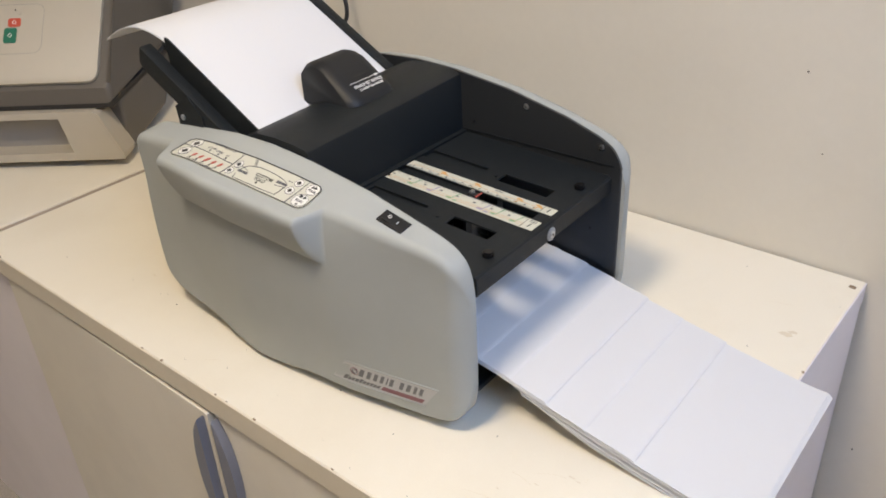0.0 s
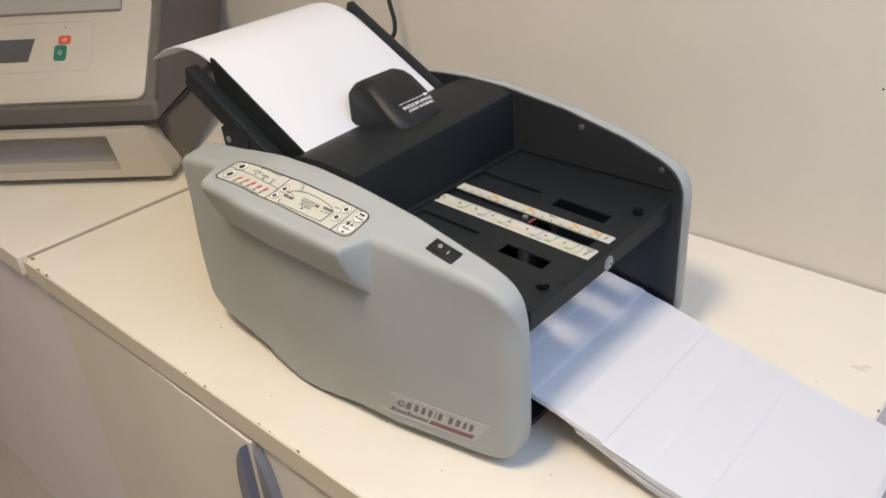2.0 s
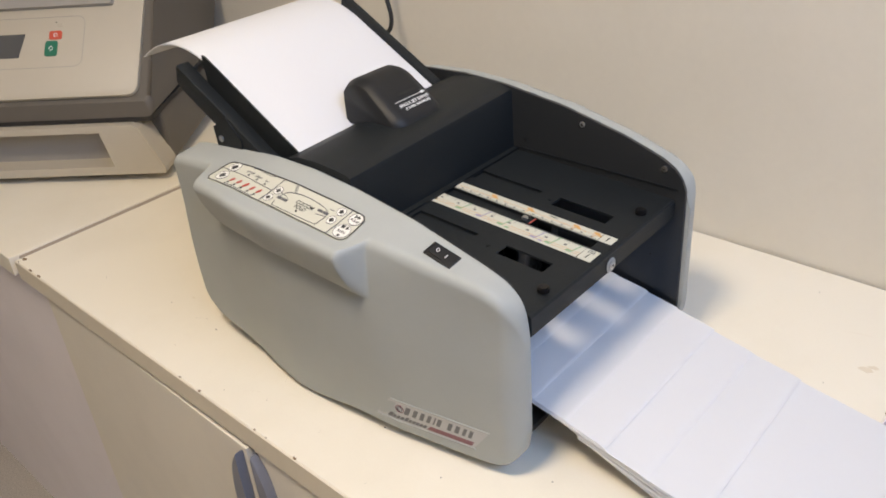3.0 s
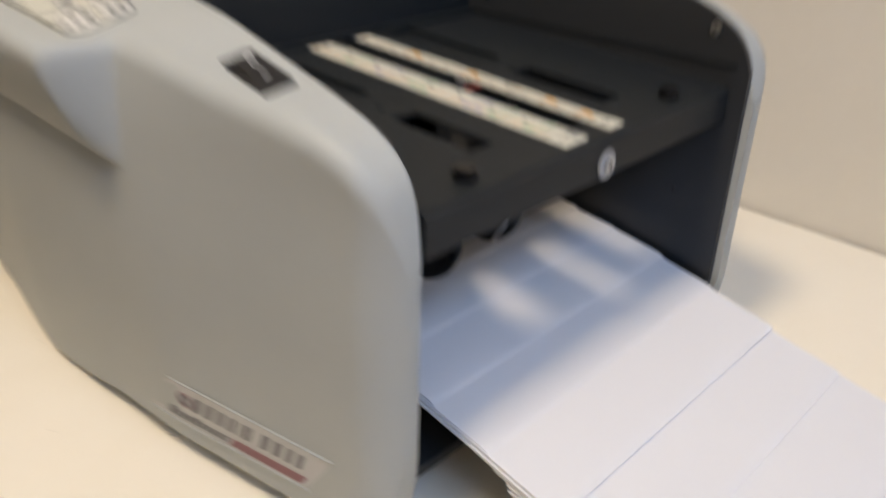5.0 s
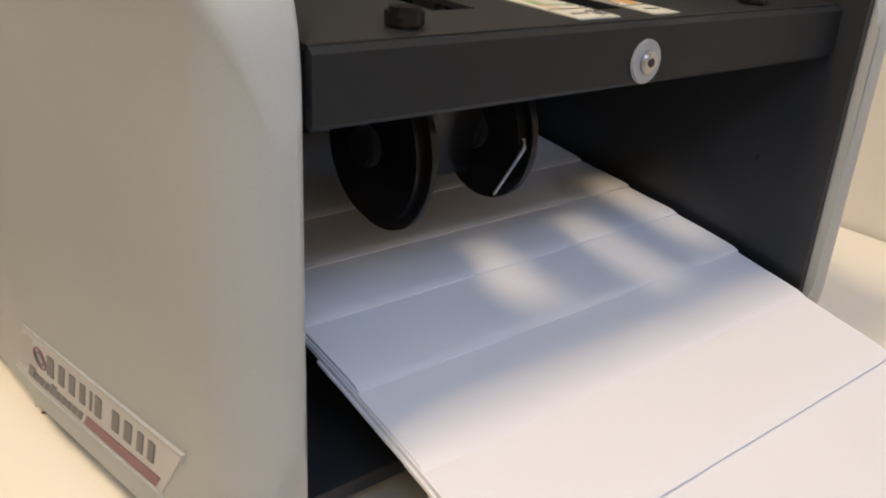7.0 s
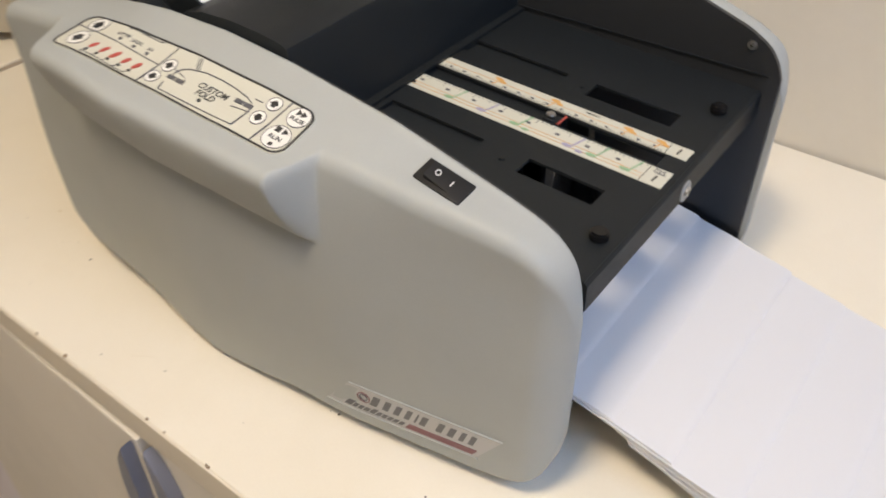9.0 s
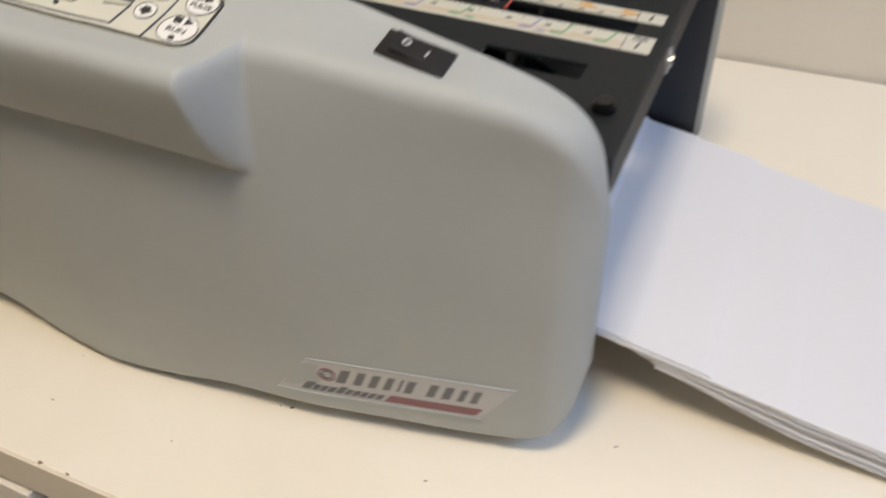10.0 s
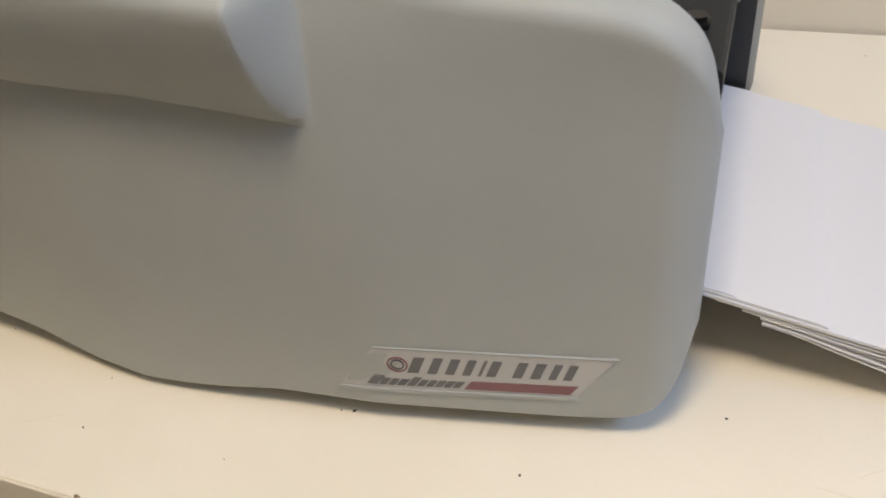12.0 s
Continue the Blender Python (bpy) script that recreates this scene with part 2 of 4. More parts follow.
def structure(name, bm, mat, label, category, m=ROOM):
    ob = part(name, bm, mat, None, "", m)
    return tagged(ob, label, category, "", "structure")


wall_back = structure("wall_back", box(-2.6, WX, BACK, BACK + 0.1, FLOOR, CEIL), WALL, "plain cream painted wall behind the cabinets", "wall")
for x, z, r in ((0.1355, 0.242, 0.0013), (0.168, 0.1475, 0.0009), (0.281, -0.258, 0.0012)):
    part("wall_mark", rod((x, BACK - 0.0006, z), (x, BACK + 0.002, z), r, 9), SPECK, wall_back, "small dark mark", ROOM)
structure("wall_front", box(-2.6, WX, -2.7, -2.6, FLOOR, CEIL), WALL, "plain cream painted wall of the room", "wall")
structure("wall_left", box(-2.7, -2.6, -2.7, BACK + 0.1, FLOOR, CEIL), WALL, "plain cream painted side wall of the room", "wall")
structure("wall_right_lower", box(WX, WX + 0.1, -2.7, BACK + 0.1, FLOOR, 1.05), WALL, "plain cream painted wall under the high window", "wall")
structure("wall_right_upper", box(WX, WX + 0.1, -2.7, BACK + 0.1, 1.62, CEIL), WALL, "plain cream painted wall over the high window", "wall")
structure("wall_right_side", box(WX, WX + 0.1, -2.7, -0.95, 1.05, 1.62), WALL, "plain cream painted wall beside the high window", "wall")
structure("wall_right_end", box(WX, WX + 0.1, 0.25, BACK + 0.1, 1.05, 1.62), WALL, "plain cream painted wall beside the high window", "wall")
structure("backdrop", box(WX + 0.25, WX + 0.26, -1.4, 0.7, 0.6, 1.9), DAY, "pale overcast daylight outside the window", "backdrop")
structure("floor", box(-2.7, WX + 0.1, -2.7, BACK + 0.1, FLOOR - 0.1, FLOOR), FLOORM, "floor of the office, made pale to bounce light", "floor")
structure("ceiling", box(-2.7, WX + 0.1, -2.7, BACK + 0.1, CEIL, CEIL + 0.1), CEILM, "plain white painted ceiling", "ceiling")
lamp = thing("ceiling_light", (LX, LY, CEIL - 0.05), "square white ceiling light with a warm diffuser", "ceiling light")
part("housing", box(LX - 0.19, LX + 0.19, LY - 0.19, LY + 0.19, CEIL - 0.05, CEIL, 0.005), CEILM, lamp)
part("diffuser", box(LX - 0.17, LX + 0.17, LY - 0.17, LY + 0.17, CEIL - 0.075, CEIL - 0.05, 0.006), DIFFUSER, lamp, "warm glowing diffuser")

# ---- cabinet under the machine ----
C0, C1, F0, F1 = -0.786, 0.2480, -0.1018, 0.507
cab = thing("cabinet", (-0.26, 0.2, FLOOR), "cream laminate two-door cabinet with a chipped worktop", "cabinet")
part("worktop", box(C0, C1, F0, F1, -0.03, 0, 0.0015), TOP, cab, "cream laminate worktop with chipped edges", ROOM)
part("edge_band", box(C0, C1, F0 - 0.0016, F0, -0.030, -0.0006, 0.0005), BAND, cab, "slightly yellowed edge band", ROOM)
# The right end is cream too; its bluish shade is put into the colour
part("edge_band", box(C1, C1 + 0.0012, F0, F1, -0.030, -0.0006, 0.0005), PINK, cab, "edge band with lilac shade in its colour", ROOM)
part("side_panel", box(C0 + 0.07, C0 + 0.088, F0 + 0.025, F1 - 0.01, FLOOR, -0.03), DOOR, cab, "", ROOM)
# Same shade tint as the right edge band
part("side_panel", box(C1 - 0.018, C1 + 0.0006, F0 + 0.025, F1 - 0.004, FLOOR, -0.03), PINK, cab, "", ROOM)
part("back_panel", box(C0 + 0.088, C1 - 0.018, F1 - 0.02, F1 - 0.01, FLOOR, -0.03), DOOR, cab, "", ROOM)
part("plinth", box(C0 + 0.088, C1 - 0.018, F0 + 0.06, F0 + 0.075, FLOOR, FLOOR + 0.08), DOOR, cab, "", ROOM)
SPLIT = -0.248


def cabinet_door(x0, x1, handle_x, side, proud, top, ajar):
    hinge = Matrix.Translation((x0, F0 + 0.013, 0)) @ pose(0, 0, 0, 0, 0, -ajar) @ Matrix.Translation((-x0, -F0 - 0.013, 0))
    door = part("door", box(x0, x1, F0 + 0.004 - proud, F0 + 0.022 - proud, FLOOR + 0.085, top, 0.001), DOOR, cab, "", ROOM @ hinge)
    # a bowed pull: half an oval in outline, standing off the door
    pts = [(handle_x + side * 0.021 * (1 - (t / 0.085) ** 2) ** 0.75, -0.125 + t) for t in np.linspace(-0.085, 0.085, 17)]
    pts += [(handle_x, -0.125 + t) for t in np.linspace(0.08, -0.08, 5)]
    part("handle", prism(pts, F0 - 0.007 - proud, F0 + 0.004 - proud, "y", 0.002), HANDLE, door, "bowed blue-grey plastic pull", ROOM @ hinge, 35)


cabinet_door(C0 + 0.063, SPLIT - 0.002, SPLIT - 0.008, -1, 0.0, -0.037, 0.85)
cabinet_door(SPLIT + 0.002, C1 - 0.004, SPLIT + 0.008, 1, 0.0, -0.034, 0.0)

rng = random.Random(4)


def dab(x, y, r, mat_z, stretch=1.0):
    n = 7
    return [(x + stretch * r * rng.uniform(0.5, 1.2) * math.cos(2 * math.pi * i / n), y + r * rng.uniform(0.5, 1.2) * math.sin(2 * math.pi * i / n)) for i in range(n)]


def flat_dabs(rows, z0, z1):
    bm = bmesh.new()
    for x, y, r, st in rows:
        pts = dab(x, y, r, 0, st)
        lo = [bm.verts.new((a, b, z0)) for a, b in pts]
        hi = [bm.verts.new((a, b, z1)) for a, b in pts]
        bm.faces.new(hi)
        for i in range(len(pts)):
            bm.faces.new((lo[i], lo[(i + 1) % len(pts)], hi[(i + 1) % len(pts)], hi[i]))
    return bm


for x in (-0.7775, -0.74, -0.715, -0.365, -0.327, -0.2287, -0.21, -0.1648, -0.05, 0.06, 0.11):
    r = rng.uniform(0.0008, 0.0016)
    y = F0 + 0.001
    part("chip", prism(dab(x, y, r, 0, rng.uniform(1.6, 4.2)), -0.003, 0.0003, "z"), CHIP, cab, "chipped laminate edge", ROOM)
part("chip", prism(dab(C1 - 0.009, F1 - 0.02, 0.006, 0, 0.8), -0.003, 0.0003, "z"), CHIP, cab, "chipped laminate corner", ROOM)
part("chip", prism(dab(C0 + 0.008, F0 + 0.01, 0.004, 0, 1.2), -0.003, 0.0003, "z"), CHIP, cab, "chipped laminate corner", ROOM)
part("chip", prism(dab(C1 - 0.001, 0.295, 0.003, 0, 0.6), -0.004, 0.0003, "z"), CHIP, cab, "chipped laminate edge", ROOM)

rows = [(-0.1255, -0.0140, 0.0009, 1.6), (0.0485, 0.0262, 0.0008, 1), (-0.0364, -0.0308, 0.0007, 1), (-0.4085, -0.0151, 0.0009, 1.5), (0.19, 0.30, 0.0007, 1)]
rows += [(rng.uniform(-0.75, 0.25), rng.uniform(-0.09, 0.0), rng.uniform(0.0002, 0.0005), rng.uniform(0.7, 2)) for _ in range(22)]
rows += [(rng.uniform(0.06, 0.25), rng.uniform(0.0, 0.48), rng.uniform(0.0002, 0.0006), rng.uniform(0.7, 2)) for _ in range(6)]
tagged(part("crumbs", flat_dabs(rows, -0.0002, 0.0004), SPECK), "tiny dark specks on the cream worktop", "specks", "", "stuff")
for x, y, r, st in ((0.215, 0.345, 0.005, 1.6), (0.222, 0.352, 0.003, 2.2), (0.135, 0.022, 0.0007, 6.0), (0.142, 0.0205, 0.0005, 5.0), (0.112, -0.004, 0.0005, 6.0), (0.086, -0.028, 0.0005, 4.0), (-0.49, 0.01, 0.0012, 3.0)):
    part("rub_mark", flat_dabs([(x, y, r, st)], -0.0002, 0.0002), STAIN, cab, "faint brown rub mark")



def scratch(x, y, length, turn, bend):
    """A hair-fine curved scuff on the worktop."""
    pts = []
    for k in range(13):
        t = k / 12 - 0.5
        u, v = length * t, bend * (0.25 - t * t)
        c, d = math.cos(radians(turn)), math.sin(radians(turn))
        pts.append((x + u * c - v * d, y + u * d + v * c))
    bm = bmesh.new()
    w = 0.00016
    rows = [[bm.verts.new((a, b - w, 0.00025)), bm.verts.new((a, b + w, 0.00025))] for a, b in pts]
    for p, q in zip(rows, rows[1:]):
        bm.faces.new((p[0], q[0], q[1], p[1]))
    part("scuff", bm, STAIN, cab, "faint curved scuff")


for x, y, length, turn, bend in ((0.118, 0.012, 0.030, 25, 0.010), (0.098, -0.006, 0.022, -10, 0.004), (0.150, 0.030, 0.018, 70, 0.006), (0.075, -0.045, 0.028, 12, 0.003), (-0.28, -0.06, 0.02, 30, 0.003), (0.21, 0.10, 0.035, 60, 0.008), (0.19, 0.40, 0.03, 15, 0.004)):
    scratch(x, y, length, turn, bend)

# ---- cabinet beside it, with the copier ----
side = thing("side_cabinet", (-1.2, 0.2, FLOOR), "cream laminate cabinet under the copier", "cabinet")
part("worktop", box(-1.75, C0 - 0.014, F0 - 0.004, F1, -0.03, 0, 0.0015), TOP, side, "cream laminate worktop", ROOM)
part("front_panel", box(-1.75, C0 + 0.0605, F0 + 0.012, F0 + 0.030, FLOOR, -0.032), PINK, side, "plain pinkish grey front", ROOM)
part("side_panel", box(-1.75, -1.73, F0 + 0.04, F1, FLOOR, -0.032), PINK, side, "", ROOM)
part("edge_gap", box(C0 - 0.0135, C0 - 0.0005, F0 + 0.01, F1, -0.03, -0.003), GAPM, side, "dark gap between the worktops", ROOM)

CA = 37.0
CM = Matrix.Translation((-0.832, 0.20, 0)) @ pose(0, 0, 0, 0, 0, CA)   # local x along its front to the right, y into its depth
cop = thing("copier", (-1.0, 0.25, 0.0), "beige and taupe office copier with a sloped control panel", "copier")
W = -0.52


def cop_part(name, bm, mat, parent=None, label="", smooth=False):
    return part(name, bm, mat, parent or cop, label, CM, smooth)


base_side = [(0.034, 0.012), (0.23, 0.02), (0.32, 0.09), (0.33, 0.113), (0.034, 0.105)]
cop_part("base", prism([(y, z) for y, z in base_side], W, -0.004, "x", 0.004), COPDARK, None, "taupe side of the base")
# the front of the base, a frame round a recessed paper tray
fr = bmesh.new()
o = [(W, 0.014), (0.0, 0.014), (0.002, 0.024), (-0.026, 0.092), (-0.036, 0.099), (W, 0.099)]
i = [(W + 0.05, 0.028), (-0.083, 0.028), (-0.083, 0.028), (-0.094, 0.088), (-0.094, 0.088), (W + 0.05, 0.088)]
for depth0, depth1 in ((-0.012, 0.036),):
    va = [fr.verts.new((x, depth0, z)) for x, z in o]
    vb = [fr.verts.new((x, depth0, z)) for x, z in i]
    vc = [fr.verts.new((x, 0.028, z)) for x, z in i]
    vd = [fr.verts.new((x, depth1, z)) for x, z in o]
    for k in range(6):
        q = (k + 1) % 6
        fr.faces.new((va[k], va[q], vb[q], vb[k]))
        fr.faces.new((vb[k], vb[q], vc[q], vc[k]))
        fr.faces.new((va[k], va[q], vd[q], vd[k]))
bmesh.ops.remove_doubles(fr, verts=fr.verts[:], dist=1e-5)
cop_part("tray_front", fr, COPIER, None, "beige tray front with a recessed grip")
cop_part("grip_recess", box(W + 0.045, -0.08, 0.024, 0.032, 0.024, 0.092), COPGREY, None, "grey recessed tray")
cop_part("seam", box(W, -0.004, 0.002, 0.3, 0.1, 0.11), COPGAP)
body = [(0.0, 0.108), (0.33, 0.118), (0.40, 0.2), (0.40, 0.34), (0.16, 0.34), (0.105, 0.248), (0.006, 0.140), (0.0, 0.134)]
cop_part("body", prism(body, W, 0.0, "x", 0.012, 4), COPDARK, None, "taupe copier body", 35)
# sloped deck
sl = math.atan2(0.106, 0.099)
DECK = CM @ Matrix.Translation((0, 0.003, 0.143)) @ Matrix.Rotation(sl, 4, "X")
dk = part("control_deck", prism([(x + W / 2 - 0.010, y + 0.09) for x, y in rounded(-W - 0.02, 0.18, 0.016)], -0.004, 0.004, "z", 0.002), COPIER, cop, "beige sloped control deck", DECK, 35)
part("panel_outline", ring_band([(x - 0.25, y + 0.096) for x, y in rounded(0.27, 0.088, 0.014)], [(x - 0.25, y + 0.096) for x, y in rounded(0.2686, 0.0866, 0.0133)], 0.0038, 0.0043), COPGREY, dk, "", DECK)
part("display", prism([(-0.285, 0.071), (-0.223, 0.071), (-0.215, 0.112), (-0.285, 0.112)], 0.0038, 0.0046, "z"), SCREEN, dk, "dark grey display", DECK)
part("stop_button", prism([(x - 0.163, y + 0.1075) for x, y in rounded(0.021, 0.0145, 0.003)], 0.0038, 0.0056, "z", 0.0005), BTNRED, dk, "red button", DECK)
part("start_button", prism([(x - 0.1685, y + 0.0845) for x, y in rounded(0.021, 0.0265, 0.004)], 0.0038, 0.0056, "z", 0.0005), BTNGREEN, dk, "green button", DECK)
part("start_mark", ring_band(oval(-0.1685, 0.0845, 0.004, 0.0046, 4), oval(-0.1685, 0.0845, 0.003, 0.0036, 4), 0.0056, 0.0059), WHITEINK, dk, "", DECK)
part("stop_mark", ring_band(oval(-0.163, 0.1075, 0.0034, 0.0034), oval(-0.163, 0.1075, 0.0025, 0.0025), 0.0056, 0.0059), WHITEINK, dk, "", DECK)
part("key", prism(oval(-0.157, 0.1245, 0.005, 0.0035), 0.0038, 0.0048, "z"), COPIER, dk, "", DECK)
part("indicator", prism(oval(-0.164, 0.1300, 0.0012, 0.0012, 10), 0.0038, 0.0046, "z"), INK, dk, "", DECK)
part("deck_step", prism([(x - 0.275, y + 0.170) for x, y in rounded(0.41, 0.03, 0.004)], -0.004, 0.012, "z", 0.002), COPGREY, dk, "grey upper ledge", DECK)

# ---- the folding machine ----
S = 0.1
mach = thing("folding_machine", (-0.19, 0.15, 0.0), "grey and black desktop paper folding machine", "folding machine")

TOPLINE = smoothed([(-4.24, 2.10), (-4.16, 2.27), (-4.0, 2.31), (-3.64, 2.36), (-2.76, 2.45), (-2.2, 2.455), (-1.71, 2.41), (-0.94, 2.29), (-0.22, 2.11), (-0.02, 2.05), (0.10, 1.99), (0.2, 1.90), (0.265, 1.77), (0.292, 1.63), (0.305, 1.48)], 0.02, 4)
BASELINE = smoothed([(-4.24, 0.95), (-4.2, 0.6), (-4.1, 0.40), (-3.95, 0.29), (-3.75, 0.245), (-3.4, 0.20), (-3.12, 0.175), (-3.03, 0.16), (-2.9, 0.12), (-2.7, 0.082), (-2.4, 0.062), (-2.15, 0.066), (-1.9, 0.09), (-1.65, 0.128), (-1.58, 0.132), (-1.0, 0.128), (-0.6, 0.125), (-0.2, 0.122), (0.0, 0.132), (0.1, 0.155), (0.2, 0.225), (0.26, 0.34), (0.29, 0.5), (0.305, 0.7)], 0.02, 3)
OUTLINE = smoothed([(-4.3, -0.10), (-4.0, -0.11), (-3.4, -0.14), (-3.0, -0.19), (-2.4, -0.26), (-1.8, -0.235), (-1.1, -0.185), (-0.5, -0.085), (0.0, 0.0), (0.31, 0.06)], 0.05, 3)
YI = 0.27
BULGE = smoothed([(-4.3, 0.0), (-3.5, 0.02), (-2.8, 0.05), (-2.1, 0.06), (-1.6, 0.055), (-1.2, 0.04), (-0.6, 0.02), (0.0, 0.0), (0.31, 0.0)], 0.05, 3)
LEANS = smoothed([(-4.3, 0.10), (-3.4, 0.12), (-3.0, 0.16), (-2.6, 0.26), (-2.2, 0.31), (-1.8, 0.31), (-1.4, 0.26), (-1.2, 0.24), (-0.5, 0.2), (0.0, 0.04), (0.31, 0.0)], 0.05, 3)


def top_z(x, y):
    k = curve_at(LEANS, x)
    return curve_at(TOPLINE, x) - k * (YI - y) + 0.95 * max(0.0, -0.17 - y) ** 2 * min(1.0, k * 3)


def front_ring(x):
    zin, zb, yo = curve_at(TOPLINE, x), curve_at(BASELINE, x), curve_at(OUTLINE, x)
    right = max(0.0, (x - 0.10) / 0.206)
    left = max(0.0, (-4.14 - x) / 0.105)
    e = math.sqrt(max(0.0004, 1 - right ** 2.2)) * math.sqrt(max(0.0004, 1 - 0.9 * left ** 2))
    yi = YI - 0.06 * (1 - math.sqrt(max(0.0, 1 - right ** 2.2)))
    yo = yi - (yi - yo) * e
    pod = smoothstep(-1.115, -1.245, x) * smoothstep(-3.46, -3.22, x)
    yp = yo + (curve_at([(-3.6, -0.43), (-2.4, -0.535), (-1.2, -0.47)], x) - yo) * pod
    ztop = lambda y: top_z(x, y)
    zc = curve_at([(-4.3, 1.68), (-3.4, 1.70), (-3.0, 1.73), (-2.45, 1.775), (-1.85, 1.735), (-1.5, 1.69), (-1.22, 1.645), (0.3, 1.3)], x)
    span = max(0.02, ztop(yp) - zb)
    zc = min(zc, zb + span * 0.75)
    r = min(0.03, span * 0.2)
    ring = [(yi, zb), (yi - (yi - yo) * 0.5, zb)]
    for a in (0, 15, 30, 45, 60, 75, 90):
        ring.append((yo + r * (1 - math.sin(radians(a))) * min(1, e * 1.2), zb + r * (1 - math.cos(radians(a)))))
    lo = zb + r
    back = lambda z: yo + (0.012 - curve_at(BULGE, x)) * e * smoothstep(lo, 1.7, z) - 0.02 * e * math.sin(math.pi * min(1.0, max(0.0, (z - lo) / (1.7 - lo))))
    for f in (0.2, 0.4, 0.6, 0.8):
        z = lo + (zc - lo) * f
        ring.append((back(z), z))
    ring.append((back(zc - 0.008), zc - 0.008))
    yc = back(zc)
    rt = min(0.085, span * 0.2)
    zt = ztop(yp) - rt
    ring.append((yc, zc))
    for f in (0.1, 0.22, 0.38, 0.56, 0.78, 0.93):
        z = zc + (zt - zc) * f
        flat = back(z) * (1 - f ** 4) + yo * f ** 4
        ring.append((flat + (yp - yo) * f ** 0.72, z))
    for a in range(0, 91, 15):
        yy = yp + rt * (1 - math.cos(radians(a))) * min(1, e * 1.1)
        ring.append((yy, ztop(yy) - rt * (1 - math.sin(radians(a)))))
    y0 = ring[-1][0]
    for f in np.linspace(0.08, 0.92, 11):
        yy = y0 + (yi - 0.035 * e - y0) * f
        ring.append((yy, ztop(yy)))
    for a in (0, 18, 36, 54, 72, 90):
        ring.append((yi - 0.035 * e * (1 - math.sin(radians(a))), ztop(YI) - 0.03 * (1 - math.cos(radians(a)))))
    return ring


def far_ring(x, y_in=2.76, y_out=3.02):
    zin, zb = curve_at(FARTOP, x), curve_at(FARBASE, x)
    right = max(0.0, (x - 0.30) / 0.122)
    e = math.sqrt(max(0.0004, 1 - right ** 2))
    yo = y_in + (y_out - y_in) * e
    r = min(0.1, (zin - zb) * 0.2)
    ring = [(y_in, zb), (yo - r * e, zb)]
    for a in (0, 45, 90):
        ring.append((yo - r * e * (1 - math.sin(radians(a))), zb + r * (1 - math.cos(radians(a)))))
    ring.append((yo, (zb + zin) / 2))
    for a in (0, 30, 60, 90):
        ring.append((yo - r * e * (1 - math.cos(radians(a))), zin - r * (1 - math.sin(radians(a)))))
    ring.append((y_in + 0.01, zin))
    ring.append((y_in, zin - 0.01))
    return ring


def loft(stations, ring):
    bm = bmesh.new()
    rings = [[bm.verts.new((x * S, y * S, z * S)) for y, z in ring(x)] for x in stations]
    n = len(rings[0])
    for a, b in zip(rings, rings[1:]):
        for k in range(n):
            bm.faces.new((a[k], a[(k + 1) % n], b[(k + 1) % n], b[k]))
    bm.faces.new(rings[0])
    bm.faces.new(rings[-1][::-1])
    return bm


FARTOP = smoothed([(-4.2, 2.2), (-4.0, 2.36), (-3.0, 2.53), (-2.41, 2.56), (-1.85, 2.535), (-1.06, 2.43), (-0.32, 2.26), (0.1, 2.12), (0.26, 2.03), (0.36, 1.9), (0.422, 1.66)], 0.02, 4)
FARBASE = smoothed([(-4.2, 0.9), (-4.1, 0.45), (-3.8, 0.25), (-3.1, 0.1), (-2.8, 0.012), (-1.7, 0.03), (0.0, 0.1), (0.25, 0.13), (0.34, 0.22), (0.395, 0.36), (0.422, 0.55)], 0.02, 4)
xs = sorted(set([round(v, 3) for v in np.linspace(-4.24, 0.305, 90)] + [round(v, 3) for v in np.linspace(0.08, 0.305, 22)] + [round(v, 3) for v in np.linspace(-4.24, -4.05, 14)] + [round(v, 3) for v in np.linspace(-1.4, -1.05, 24)] + [round(v, 3) for v in np.linspace(-3.5, -3.18, 20)]))
shell = part("front_housing", loft(xs, front_ring), SHELL, mach, "light grey moulded plastic side housing", None, 22)
xs = sorted(set([round(v, 3) for v in np.linspace(-4.2, 0.422, 70)] + [round(v, 3) for v in np.linspace(0.25, 0.422, 16)]))
part("back_housing", loft(xs, far_ring), SHELL, mach, "light grey moulded plastic side housing", None, 50)


def side_plate(name, top, base, x1, y0, y1, lift):
    up = [(x * S, (z + lift) * S) for x, z in top if -4.0 <= x <= x1]
    low = [(x * S, (z + 0.03) * S) for x, z in base if -4.0 <= x <= x1]
    return part(name, prism(low + up[::-1], y0 * S, y1 * S), LIFTED_BLACK, mach, "black steel side plate in the lightened coat")


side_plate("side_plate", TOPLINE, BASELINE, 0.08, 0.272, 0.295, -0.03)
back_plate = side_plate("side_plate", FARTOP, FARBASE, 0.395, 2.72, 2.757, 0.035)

# badge with plain shapes for its lettering
def badge_y(x):
    return curve_at(OUTLINE, x / S) * S


def on_front(bm, lift=0.0):
    """Bends a flat drawing in x, z onto the lower front of the housing."""
    for v in bm.verts:
        x, z, d = v.co.x, v.co.y, v.co.z
        zz = (z / S - 0.25) / 1.3
        v.co = Vector((x, badge_y(x) - 0.002 * math.sin(math.pi * min(1, max(0, zz))) - d - lift, z))
    return bm


